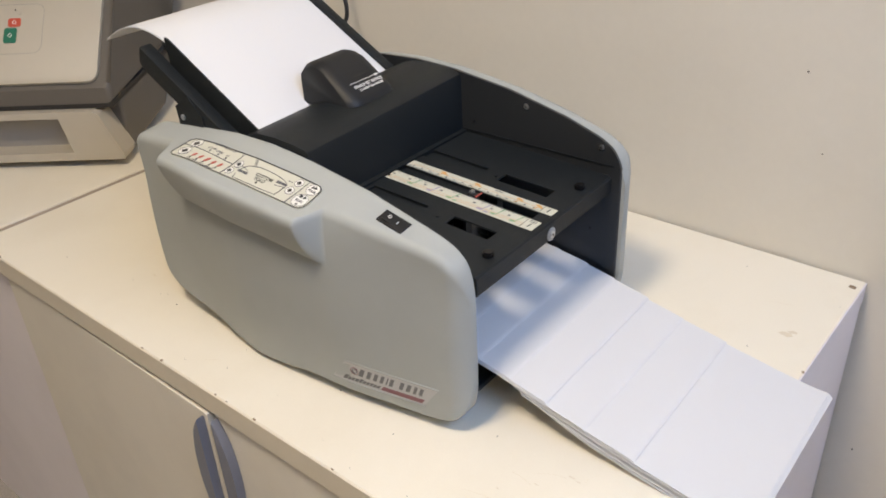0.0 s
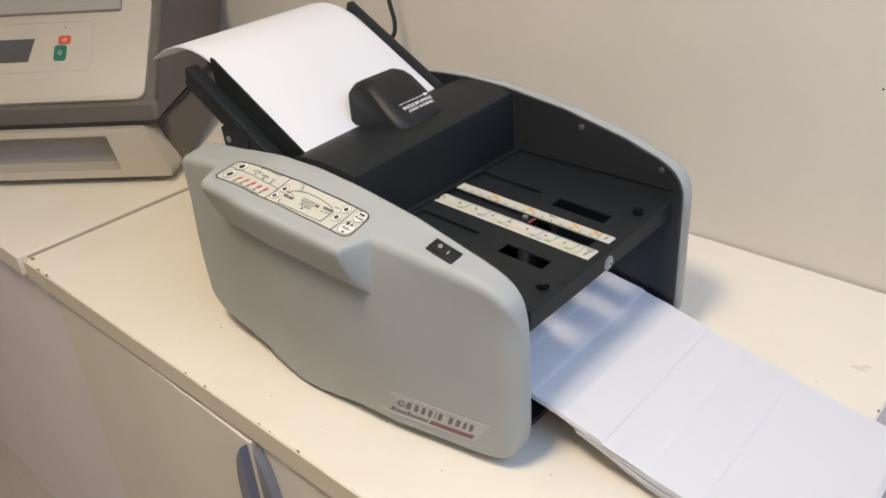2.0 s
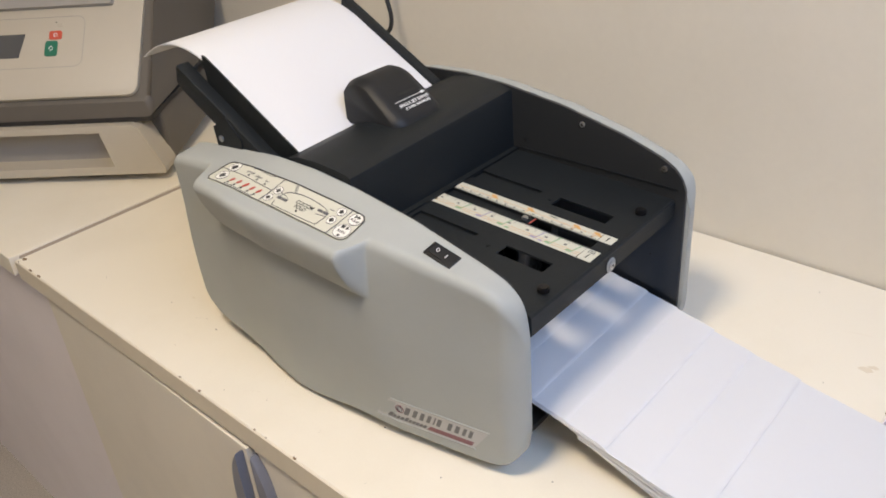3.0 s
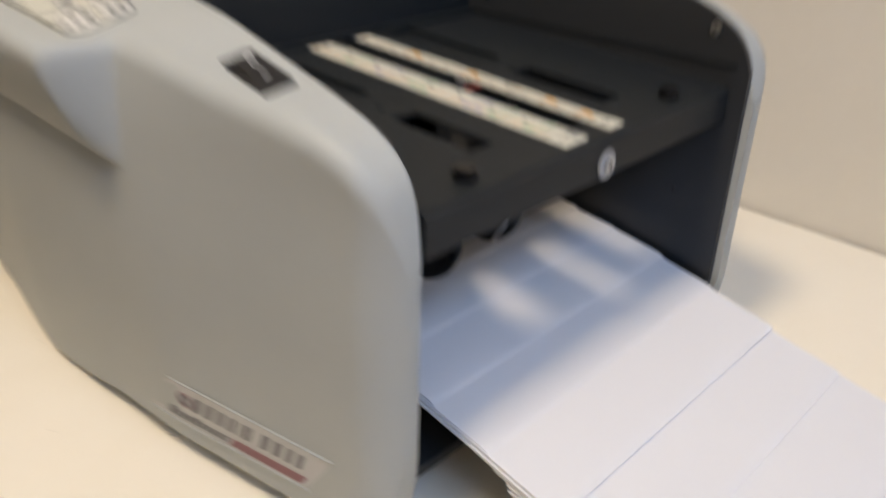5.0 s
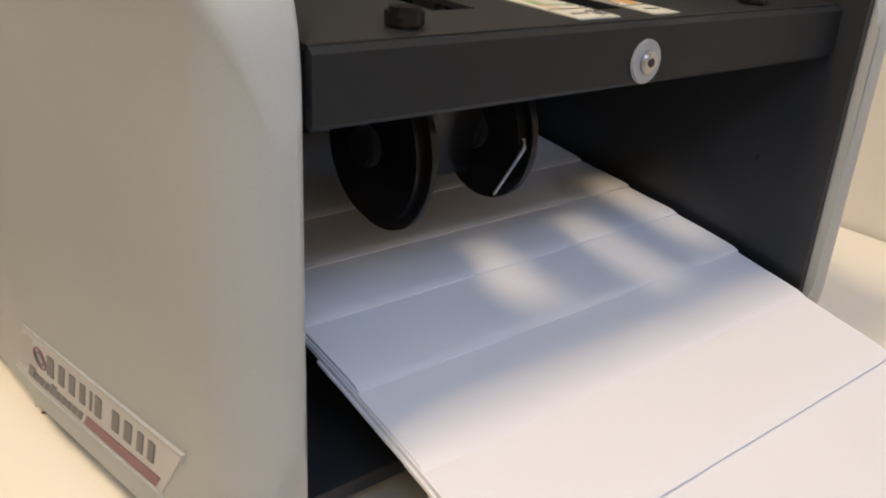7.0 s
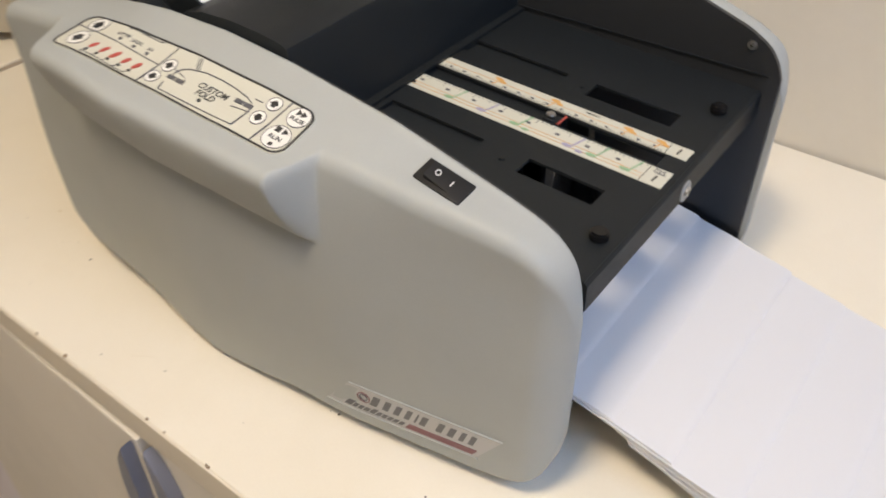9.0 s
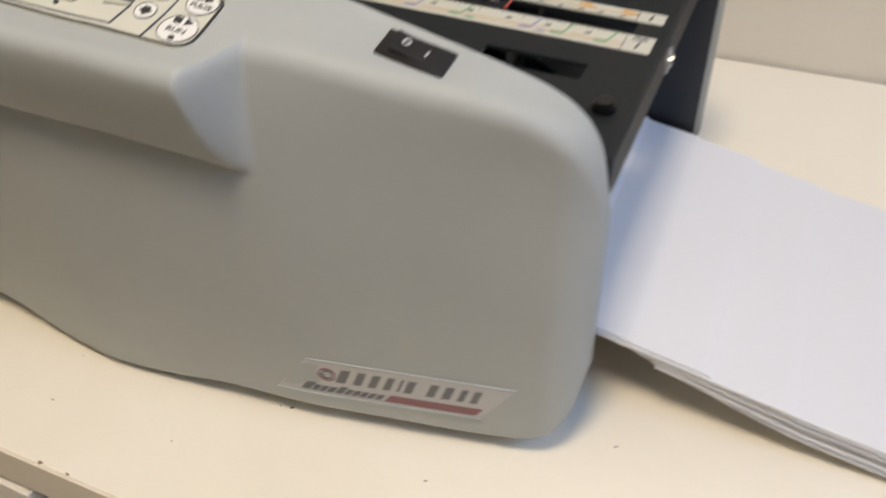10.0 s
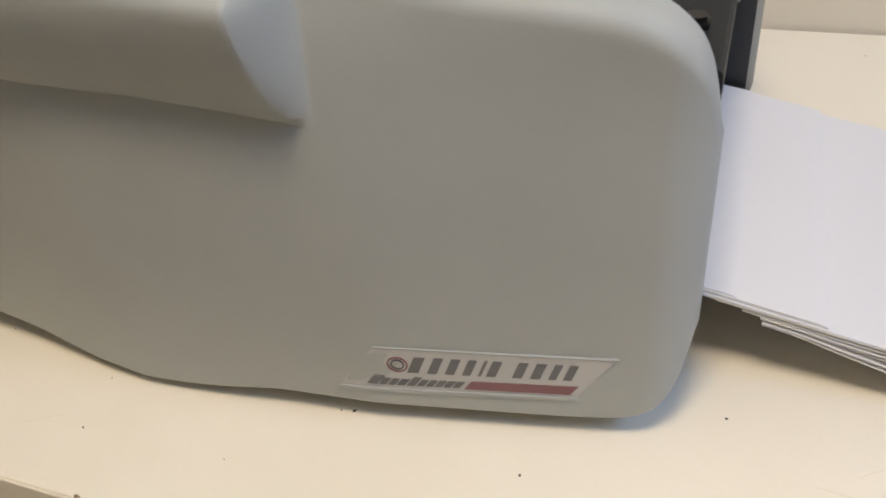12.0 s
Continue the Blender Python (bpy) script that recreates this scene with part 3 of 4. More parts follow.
def grid_quad(bl, br, tr, tl, z0, z1, n=10):
    bm = bmesh.new()
    rows = []
    for i in range(n + 1):
        f = i / n
        lo = (bl[0] + (br[0] - bl[0]) * f, bl[1] + (br[1] - bl[1]) * f)
        hi = (tl[0] + (tr[0] - tl[0]) * f, tl[1] + (tr[1] - tl[1]) * f)
        rows.append([bm.verts.new((*lo, z0)), bm.verts.new((*lo, z1)), bm.verts.new((*hi, z1)), bm.verts.new((*hi, z0))])
    for a, b in zip(rows, rows[1:]):
        for k in range(4):
            bm.faces.new((a[k], a[(k + 1) % 4], b[(k + 1) % 4], b[k]))
    bm.faces.new(rows[0])
    bm.faces.new(rows[-1][::-1])
    return bm


BL, BR, TR, TL = (-0.1262, 0.0255), (-0.0168, 0.0279), (0.0, 0.0525), (-0.1062, 0.0525)
badge = part("badge", on_front(grid_quad(BL, BR, TR, TL, -0.001, 0.0006)), BADGE, mach, "silver slanted badge with dark lettering and maroon stripe")
part("badge_lip", on_front(grid_quad((BL[0] - 0.002, BL[1] - 0.002), (BR[0] + 0.001, BR[1] - 0.002), BR, BL, -0.001, 0.0014)), SHELL, badge, "raised lip under the badge")
# Strip added to shape the line of shade along the badge's top edge
part("badge_shadow_line", on_front(grid_quad(TL, TR, (TR[0] + 0.0006, TR[1] + 0.0006), (TL[0] + 0.0004, TL[1] + 0.0006), -0.001, 0.0012)), SHELL, badge, "thin raised strip shaping the shade line over the badge")


def badge_point(u, v):
    """u along, v up, both from 0 to 1, in the slanted badge."""
    lo = (BL[0] + (BR[0] - BL[0]) * u, BL[1] + (BR[1] - BL[1]) * u)
    hi = (TL[0] + (TR[0] - TL[0]) * u, TL[1] + (TR[1] - TL[1]) * u)
    return (lo[0] + (hi[0] - lo[0]) * v, lo[1] + (hi[1] - lo[1]) * v)


u = 0.235
for w in (0.07, 0.06, 0.058, 0.052, 0.02, 0.058, 0, 0.058, 0.06, 0.046, 0.05):
    if w == 0:
        u += 0.035
        continue
    q = [badge_point(u, 0.44), badge_point(u + w * 0.68, 0.44), badge_point(u + w * 0.68 - 0.03, 0.82), badge_point(u - 0.03, 0.82)]
    part("lettering_bar", on_front(grid_quad(q[0], q[1], q[2], q[3], 0.0004, 0.0009, 2)), BARINK, badge)
    u += w + 0.014
u = 0.11
for w, h in ((0.045, 0.32), (0.03, 0.26), (0.03, 0.26), (0.035, 0.26), (0.035, 0.32), (0.03, 0.26), (0.03, 0.26), (0.03, 0.26), (0.03, 0.26), (0.03, 0.26)):
    q = [badge_point(u, 0.1), badge_point(u + w, 0.1), badge_point(u + w, h), badge_point(u, h)]
    part("lettering_bar", on_front(grid_quad(q[0], q[1], q[2], q[3], 0.0004, 0.0009, 2)), BARINK, badge)
    u += w + 0.008
q = [badge_point(0.53, 0.08), badge_point(0.965, 0.06), badge_point(0.965, 0.28), badge_point(0.53, 0.28)]
part("maroon_bar", on_front(grid_quad(q[0], q[1], q[2], q[3], 0.0004, 0.0009, 8)), MAROON, badge, "maroon stripe")
cx, cy = badge_point(0.165, 0.62)
for r in (0.0048, 0.0031):
    part("emblem_ring", on_front(ring_band(oval(cx, cy, r, r, 28), oval(cx, cy, r - 0.0006, r - 0.0006, 28), 0.0004, 0.0009)), MAROON if r > 0.004 else GREYINK, badge, "ring emblem")

# rocker switch on the sloped top of the housing
def top_frame(x, y, turn):
    """A frame on the top of the housing at x, y: its local x runs along the housing."""
    e = 0.05
    dx = Vector((2 * e, 0, top_z(x + e, y) - top_z(x - e, y))).normalized()
    dy = Vector((0, 2 * e, top_z(x, y + e) - top_z(x, y - e))).normalized()
    nz = dx.cross(dy).normalized()
    ax = (Matrix.Rotation(radians(turn), 3, nz) @ dx).normalized()
    ay = nz.cross(ax)
    m = Matrix((ax, ay, nz)).transposed().to_4x4()
    return Matrix.Translation((x * S, y * S, top_z(x, y) * S)) @ m


SW = top_frame(-0.507, 0.105, 0)
switch = part("rocker_switch", box(-0.0147, 0.0147, -0.0078, 0.0078, -0.002, 0.0016, 0.0006), SWITCH, mach, "black rocker power switch", SW, 35)
rk = prism([(-0.0098, 0.0005), (0.0098, 0.0005), (0.0098, 0.0016), (0.001, 0.0026), (-0.0098, 0.0046)], -0.0055, 0.0055, "y", 0.0004)
part("rocker", rk, SWITCH, switch, "", SW, 35)
part("off_mark", ring_band(oval(-0.005, 0, 0.0016, 0.0019), oval(-0.005, 0, 0.0011, 0.0014), 0.0040, 0.0043), WHITEINK, switch, "white ring mark", SW @ pose(0, 0, -0.0004, 0, 11.5, 0))
part("on_mark", bars([(0.0045, 0.0050, -0.0017, 0.0017)], 0.0018, 0.00265), WHITEINK, switch, "white line mark", SW)

# control label
LC, LT = (-2.240, -0.145), radians(0.9)


def on_top(bm):
    """Lays a flat drawing, in metres from the label's middle, onto the sloped and curved top."""
    for v in bm.verts:
        w = v.co.y
        x = LC[0] + (v.co.x * math.cos(LT) - w * math.sin(LT)) / S
        y = LC[1] + (v.co.x * math.sin(LT) + w * math.cos(LT)) / S
        v.co = Vector((x * S, y * S, top_z(x, y) * S + v.co.z + 0.0003))
    return bm


def rounded_plate(w, h, r, z0, z1, n=40):
    bm = bmesh.new()
    cols = []
    for x in sorted(set(np.linspace(-w / 2, w / 2, n).tolist() + [s * (w / 2 - r * (1 - math.cos(a))) for s in (-1, 1) for a in np.linspace(0, math.pi / 2, 8)])):
        d = max(0.0, abs(x) - (w / 2 - r))
        half = h / 2 - r + math.sqrt(max(1e-9, r * r - d * d))
        ys = np.linspace(-half, half, 13).tolist()
        cols.append([bm.verts.new((x, -half, z0))] + [bm.verts.new((x, y, z1)) for y in ys] + [bm.verts.new((x, half, z0))])
    for a, b in zip(cols, cols[1:]):
        for k in range(len(a)):
            q = (k + 1) % len(a)
            bm.faces.new((a[k], a[q], b[q], b[k]))
    bm.faces.new(cols[0])
    bm.faces.new(cols[-1][::-1])
    return bm


def rounded_fine(w, h, r, n=8, m=24):
    base = rounded(w, h, r, n)
    out = []
    for p, q in zip(base, base[1:] + base[:1]):
        k = m if math.dist(p, q) > 0.012 else 1
        out += [(p[0] + (q[0] - p[0]) * t / k, p[1] + (q[1] - p[1]) * t / k) for t in range(k)]
    return out


ctrl = part("control_panel", on_top(rounded_plate(0.1915, 0.0352, 0.0082, -0.002, 0.0005)), LABEL, mach, "cream control label with black outline")
part("outline", on_top(ring_band(rounded_fine(0.1911, 0.0348, 0.0080), rounded_fine(0.1887, 0.0324, 0.0070), 0.0004, 0.0009)), INK, ctrl, "black outline")


def ribbon(points, w, z0, z1):
    """A drawn line of one piece through the points."""
    fine = []
    for a, b in zip(points, points[1:]):
        n = max(1, int(math.dist(a, b) / 0.012))
        fine += [Vector((a[0] + (b[0] - a[0]) * k / n, a[1] + (b[1] - a[1]) * k / n)) for k in range(n)]
    fine.append(Vector(points[-1]))
    bm = bmesh.new()
    rows = []
    for i, p in enumerate(fine):
        d0 = (p - fine[i - 1]).normalized() if i else (fine[1] - p).normalized()
        d1 = (fine[i + 1] - p).normalized() if i + 1 < len(fine) else d0
        d = (d0 + d1).normalized()
        side = Vector((-d.y, d.x)) * w / 2 / max(0.5, d.dot(d0))
        rows.append([bm.verts.new((*(p - side), z0)), bm.verts.new((*(p - side), z1)), bm.verts.new((*(p + side), z1)), bm.verts.new((*(p + side), z0))])
    for a, b in zip(rows, rows[1:]):
        for k in range(4):
            bm.faces.new((a[k], a[(k + 1) % 4], b[(k + 1) % 4], b[k]))
    bm.faces.new(rows[0])
    bm.faces.new(rows[-1][::-1])
    return bm


def panel_line(points, w=0.0005, mat=GREYINK, name="drawn_line"):
    part(name, on_top(ribbon(points, w, 0.0004, 0.0010)), mat, ctrl)


panel_line([(-0.0970, 0.0049), (-0.0148, 0.0002)])
panel_line([(-0.0129, 0.0164), (-0.0153, -0.0164)])
panel_line([(0.0769, 0.0164), (0.0744, -0.0164)])


def panel_button(x, y, r, glyph):
    b = part("button", on_top(prism(oval(x, y, r - 0.0004, r - 0.0004, 24), 0.0003, 0.0007, "z")), PALE, ctrl, "round white printed button")
    part("button_ring", on_top(ring_band(oval(x, y, r, r, 24), oval(x, y, r - 0.0004, r - 0.0004, 24), 0.0004, 0.0009)), GREYINK, b)
    if glyph in "ud":
        s = 1 if glyph == "u" else -1
        k = r * 0.66
        part("arrow", on_top(prism([(x + a * k, y + s * c * k) for a, c in ((-1.0, -0.1), (0, 0.85), (1.0, -0.1), (0.55, -0.1), (0.45, -0.7), (-0.45, -0.7), (-0.55, -0.1))][::s], 0.0005, 0.0010, "z")), INK, b, "")
    return b


def panel_lamp(x, y, mat, parent=None, r=0.0012):
    part("lamp", on_top(prism(oval(x, y, r, r, 12), 0.0005, 0.001, "z")), mat, parent or ctrl, "")


for x, y, rad, g in ((-0.0805, 0.0096, 0.0072, "u"), (-0.0814, -0.0058, 0.0072, "d"), (-0.0075, 0.0028, 0.0049, "u"), (-0.0104, -0.0082, 0.0049, "d"), (0.0687, 0.0102, 0.0048, "u"), (0.0670, -0.0015, 0.0048, "d")):
    panel_button(x, y, rad, g)
b = panel_button(0.0868, 0.0098, 0.0070, " ")
for x in (0.0838, 0.0870):
    part("arrow", on_top(prism([(x, 0.0146), (x + 0.0034, 0.0125), (x, 0.0104)][::-1], 0.0005, 0.001, "z")), INK, b, "")
part("lettering", on_top(lettering("PULSE", 0.0036, 0.0870, 0.0078, 0.0009)), INK, b, "")
b = panel_button(0.0853, -0.0068, 0.0083, " ")
part("arrow", on_top(prism([(0.0862, 0.0002), (0.0898, -0.0020), (0.0862, -0.0042)][::-1], 0.0005, 0.001, "z")), INK, b, "")
part("square", on_top(bars([(0.0810, 0.0845, -0.0038, -0.0002)], 0.0005, 0.001)), INK, b, "")
part("lettering", on_top(lettering("RUN", 0.0042, 0.0850, -0.0076, 0.0009)), INK, b, "")
panel_lamp(0.0858, -0.0122, INK, b, 0.0014)
for word, x, y in (("LETTER", -0.0554, 0.0092), ("LEGAL", -0.0420, 0.0080), ("A4", -0.0295, 0.0072)):
    part("lettering", on_top(lettering(word, 0.0035, x, y, 0.0006, 0.1)), GREYINK, ctrl, "")
    panel_lamp(x + 0.001, y - 0.0036, GREYINK)
for x in (-0.0562, -0.0415, -0.0268):
    panel_line([(x - 0.0012, 0.0160), (x, 0.0148), (x + 0.0014, 0.0160)], 0.0004)
panel_line([(-0.0558, 0.0158), (-0.0268, 0.0146)], 0.0003)
for k, (x, size) in enumerate(((-0.0645, 0.0032), (-0.0545, 0.0034), (-0.0448, 0.0042), (-0.0352, 0.0033), (-0.0257, 0.0035))):
    part("fold_symbol", on_top(prism(oval(x, -0.0066, 0.0015, size, 12, -0.45), 0.0005, 0.001, "z")), RED, ctrl, "small red fold symbol")
    panel_lamp(x - 0.0012, -0.0118, INK)
    panel_line([(x - 0.0022, -0.0134), (x - 0.0028, -0.0152)], 0.0004)
panel_line([(-0.0666, -0.0144), (-0.0283, -0.0152)], 0.0004)
panel_line([(0.0000, -0.0019), (0.0007, 0.0009), (0.0023, 0.0033), (0.0065, 0.0059), (0.0177, 0.0085), (0.0296, 0.0089), (0.0416, 0.0080), (0.0517, 0.0063), (0.0569, 0.0043), (0.0595, -0.0005)])
panel_line([(-0.0008, -0.0085), (0.0010, -0.0144), (0.0578, -0.0131), (0.0595, -0.0005)])
panel_line([(-0.0019, 0.0019), (0.0076, 0.0000), (0.0107, -0.0021)], 0.0004)
panel_line([(0.0569, 0.0074), (0.0622, 0.0078)], 0.0004)
panel_line([(0.0475, -0.0027), (0.0601, -0.0011)], 0.0004)
for x in (0.000, 0.0014, 0.0028):
    panel_line([(0.0052 + x, 0.0152), (0.0094 + x, 0.0080)], 0.0003)
part("lettering", on_top(lettering("CUSTOM", 0.0055, 0.0306, 0.0004, 0.0006, 0.15)), INK, ctrl, "")
part("lettering", on_top(lettering("FOLD", 0.0055, 0.0287, -0.0044, 0.0006, 0.15)), INK, ctrl, "")
panel_lamp(0.0284, -0.0086, INK)
for x, y in ((0.0044, -0.0036), (0.0532, 0.0019)):
    n = part("read_out", on_top(bars([(x - 0.0064, x - 0.0006, y - 0.0013, y + 0.0013), (x + 0.0004, x + 0.0064, y - 0.0013, y + 0.0013)], 0.0005, 0.001)), GREYINK, ctrl, "unreadable printed bars")

# ---- fold table with through slots ----
def tray_z(x):
    return 1.79 + (x + 0.75) * -0.0435


def tray_quad_plate(xs, ys, holes, thick):
    bm = bmesh.new()
    solid = {}
    for i in range(len(xs) - 1):
        for j in range(len(ys) - 1):
            cx, cy = (xs[i] + xs[i + 1]) / 2, (ys[j] + ys[j + 1]) / 2
            solid[i, j] = not any(a < cx < b and c < cy < d for a, b, c, d in holes)
    cache = {}

    def v(i, j, low):
        if (i, j, low) not in cache:
            cache[i, j, low] = bm.verts.new((xs[i] * S, ys[j] * S, (tray_z(xs[i]) - (thick if low else 0)) * S))
        return cache[i, j, low]

    for (i, j), full in solid.items():
        if not full:
            continue
        bm.faces.new([v(*p, 0) for p in ((i, j), (i + 1, j), (i + 1, j + 1), (i, j + 1))])
        bm.faces.new([v(*p, 1) for p in ((i, j), (i, j + 1), (i + 1, j + 1), (i + 1, j))])
        for di, dj, p, q in ((-1, 0, (i, j), (i, j + 1)), (1, 0, (i + 1, j), (i + 1, j + 1)), (0, -1, (i, j), (i + 1, j)), (0, 1, (i, j + 1), (i + 1, j + 1))):
            if not solid.get((i + di, j + dj), False):
                bm.faces.new((v(*p, 0), v(*q, 0), v(*q, 1), v(*p, 1)))
    return bm


HOLES = [(-1.62, -0.88, 0.86, 1.03), (-0.55, -0.03, 0.86, 1.03), (-1.66, -0.88, 1.9, 2.08), (-0.66, -0.03, 1.9, 2.08), (-1.7, 0.09, 1.455, 1.585)]
xs = sorted({-1.76, 0.255} | {v for h in HOLES for v in h[:2]})
ys = sorted({0.27, 2.72} | {v for h in HOLES for v in h[2:]})
table = part("fold_table", tray_quad_plate(xs, ys, HOLES, 0.02), BLACK, mach, "black steel fold table with open slots")
zr = tray_z(0.28)
rail = part("front_rail", prism([(0.0245, (zr - 0.002) * S), (0.0262, (zr - 0.004) * S), (0.0278, (zr - 0.02) * S), (0.0278, (zr - 0.195) * S), (0.026, (zr - 0.21) * S), (0.024, (zr - 0.20) * S)], 0.27 * S, 2.72 * S), BLACK, mach, "black steel front rail")
part("washer", rod((0.0276, 0.15, 0.1615), (0.029, 0.15, 0.1615), 0.0072, 28, 0.0004), NYLON, rail, "white washer")
part("screw_head", rod((0.0288, 0.15, 0.1615), (0.0306, 0.15, 0.1615), 0.0036, 20, 0.0006), STEEL, rail, "round steel screw head")
part("screw_socket", rod((0.0302, 0.15, 0.1615), (0.03085, 0.15, 0.1615), 0.0016, 6), INK, rail)
for y in (0.63, 2.27):
    part("rest_button", rod((0.0145, y * S, tray_z(0.145) * S - 0.0005), (0.0145, y * S, tray_z(0.145) * S + 0.0055), 0.0055, 20, 0.0012), GLOSS, table, "round black rest")
for x, y in ((-0.68, 0.92), (-0.72, 1.98), (-1.66, 1.3)):
    part("screw_head", rod((x * S, y * S, tray_z(x) * S - 0.0005), (x * S, y * S, tray_z(x) * S + 0.0009), 0.0022, 16, 0.0004), BLACK, table)
stop = part("fold_stop", box(-0.0735, -0.0625, 0.1475, 0.1565, tray_z(-0.68) * S - 0.004, tray_z(-0.68) * S - 0.0003, 0.0005), BLACK, table, "black fold stop slide")
part("stop_screw", rod((-0.0695, 0.152, tray_z(-0.68) * S - 0.0005), (-0.0695, 0.152, tray_z(-0.68) * S + 0.0028), 0.0032, 20, 0.0007), STEEL, stop, "bright steel screw")
part("stop_pointer", box(-0.0615, -0.0602, 0.1462, 0.1577, tray_z(-0.61) * S - 0.0002, tray_z(-0.61) * S + 0.0008), RED, stop, "red pointer line")

slope = math.degrees(math.atan(0.0435))


def ruler(y0, y1, kind):
    """A cream scale strip on the fold table: ticks, coloured marks and its number."""
    L, H = 0.1975, (y1 - y0) * S
    M = Matrix.Translation((-0.0772, (y0 + y1) / 2 * S, tray_z(-0.755) * S)) @ pose(0, 0, 0.0001, 0, slope, 0)
    strip = part("scale_strip", bars([(-L / 2, L / 2, -H / 2, H / 2)], 0.0, 0.0004), LABEL, table, "cream printed scale strip", M)
    z = (0.0003, 0.0006)
    part("number_box", bars([(L / 2 - 0.0145, L / 2 - 0.0141, -H / 2, H / 2)], *z), INK, strip, "", M)
    part("lettering", lettering("1", 0.0095, L / 2 - 0.0075, -0.0002 if kind else -0.0025, 0.0005, 0.1), INK, strip, "", M)
    if kind:
        part("scale_line", bars([(-L / 2, L / 2 - 0.0145, -0.0004, -0.0001)], *z), ORANGE, strip, "", M)
        tagged(part("tick_scale", bars([(x, x + 0.0004, -H / 2, -H / 2 + (0.003 if k % 5 == 0 else 0.0016)) for k, x in enumerate(np.arange(-L / 2 + 0.004, L / 2 - 0.016, 0.002))], *z), GREYINK, strip, "", M), kind="stuff")
        tagged(part("digit_row", bars([(x, x + 0.0022, -0.0045, -0.0028) for x in np.arange(-L / 2 + 0.006, L / 2 - 0.02, 0.0112)], *z), GREYINK, strip, "", M), kind="stuff")
        for x in (-0.043, 0.002, 0.056, 0.079):
            part("fold_symbol", prism(oval(x - 0.001, 0.0032, 0.0036, 0.0017, 10), *z, "z"), ORANGE, strip, "small orange fold symbol", M)
            part("fold_symbol", prism(oval(x + 0.003, 0.0012, 0.0026, 0.0012, 10), *z, "z"), ORANGE, strip, "", M)
            part("fold_line", stroke((x, 0.002), (x - 0.002, -H / 2 + 0.001), 0.0008, *z), ORANGE, strip, "", M)
        part("lettering", lettering("METRIC", 0.0028, 0.029, 0.0035, 0.0005), INK, strip, "", M)
    else:
        for y in (-0.0022, -0.0055):
            part("scale_line", bars([(-L / 2, L / 2 - 0.0145, y, y + 0.0003)], *z), ORANGE, strip, "", M)
        tagged(part("tick_scale", bars([(x, x + 0.0004, H / 2 - (0.0045 if k % 8 == 0 else 0.0032 if k % 4 == 0 else 0.0018), H / 2) for k, x in enumerate(np.arange(-L / 2 + 0.004, L / 2 - 0.016, 0.0031))], *z), GREYINK, strip, "", M), kind="stuff")
        tagged(part("digit_row", bars([(x, x + 0.003, 0.0012, 0.0034) for x in np.arange(-L / 2 + 0.012, L / 2 - 0.02, 0.0215)], *z), GREYINK, strip, "", M), kind="stuff")
        for x, mat in ((-0.052, GREEN), (-0.026, VIOLET), (0.0, GREEN), (0.039, VIOLET), (0.056, GREEN), (0.079, GREEN)):
            part("fold_line", stroke((x, H / 2), (x - 0.003, -0.003), 0.0012, *z), mat, strip, "", M)
            part("fold_symbol", prism(oval(x - 0.006, -0.0045, 0.0038, 0.0017, 10), *z, "z"), mat, strip, "small coloured fold symbol", M)
            if x in (0.0, 0.039):
                part("fold_symbol", prism(oval(x + 0.003, -0.0058, 0.0028, 0.0014, 10), *z, "z"), mat, strip, "", M)
        for k, word in enumerate(("FOLD", "TABLE")):
            part("lettering", lettering(word, 0.0028, L / 2 - 0.0072, 0.0070 - 0.0028 * k, 0.0005), GREYINK, strip, "", M)


ruler(1.243, 1.430, 0)
ruler(1.603, 1.733, 1)

# screws on the far side plate
for x, z in ((-0.818, 2.317), (0.14, 2.055), (-1.55, 1.98)):
    s = part("plate_screw", rod((x * S, 0.2724, z * S), (x * S, 0.2700, z * S), 0.0032 if x > -1 else 0.002, 20, 0.0006), STEEL if x > -1 else BLACK, back_plate, "round zinc screw head")
    part("slot_cross", prism([(a * 0.0018 if abs(a) == 1 else a * 0.0003 / 0.2, b * 0.0018 if abs(b) == 1 else b * 0.0003 / 0.2) for a, b in ((1, -0.2), (1, 0.2), (0.2, 0.2), (0.2, 1), (-0.2, 1), (-0.2, 0.2), (-1, 0.2), (-1, -0.2), (-0.2, -0.2), (-0.2, -1), (0.2, -1), (0.2, -0.2))], 0, 0.0002, "z"), INK, s, "", Matrix.Translation((x * S, 0.2699, z * S)) @ pose(0, 0, 0, 90, 20, 0))
part("plate_rivet", rod((0.0048, 0.2724, 0.104), (0.0048, 0.2708, 0.104), 0.0012, 14, 0.0004), GUIDE, back_plate, "small dark rivet")
part("inner_ledge", box(-0.17, 0.03, 0.2705, 0.2718, 0.1862, 0.1872), BLACK, mach, "folded black plate edge", pose(0, 0, 0) )

# hood over the rollers
hood = [(-2.66, 2.2), (-2.66, 2.47), (-2.62, 2.52), (-2.45, 2.575), (-2.2, 2.59), (-1.95, 2.575), (-1.79, 2.55), (-1.745, 2.525), (-1.73, 2.48), (-1.725, 1.79), (-1.76, 1.79), (-1.76, 2.38), (-1.83, 2.44), (-2.0, 2.49), (-2.4, 2.5), (-2.56, 2.46), (-2.6, 2.2)]
hb = prism([(x * S, z * S) for x, z in hood], 0.27 * S, 2.72 * S)
for v in hb.verts:
    v.co.z -= max(0.0, v.co.z - 0.2) * 0.13 * (0.272 - v.co.y) / 0.247
part("hood", hb, BLACK, mach, "curved black hood over the rollers", None, 35)
part("hood_foot", box(-0.176, -0.166, 0.025, 0.272, 0.1835, 0.1855), BLACK, mach, "", None)
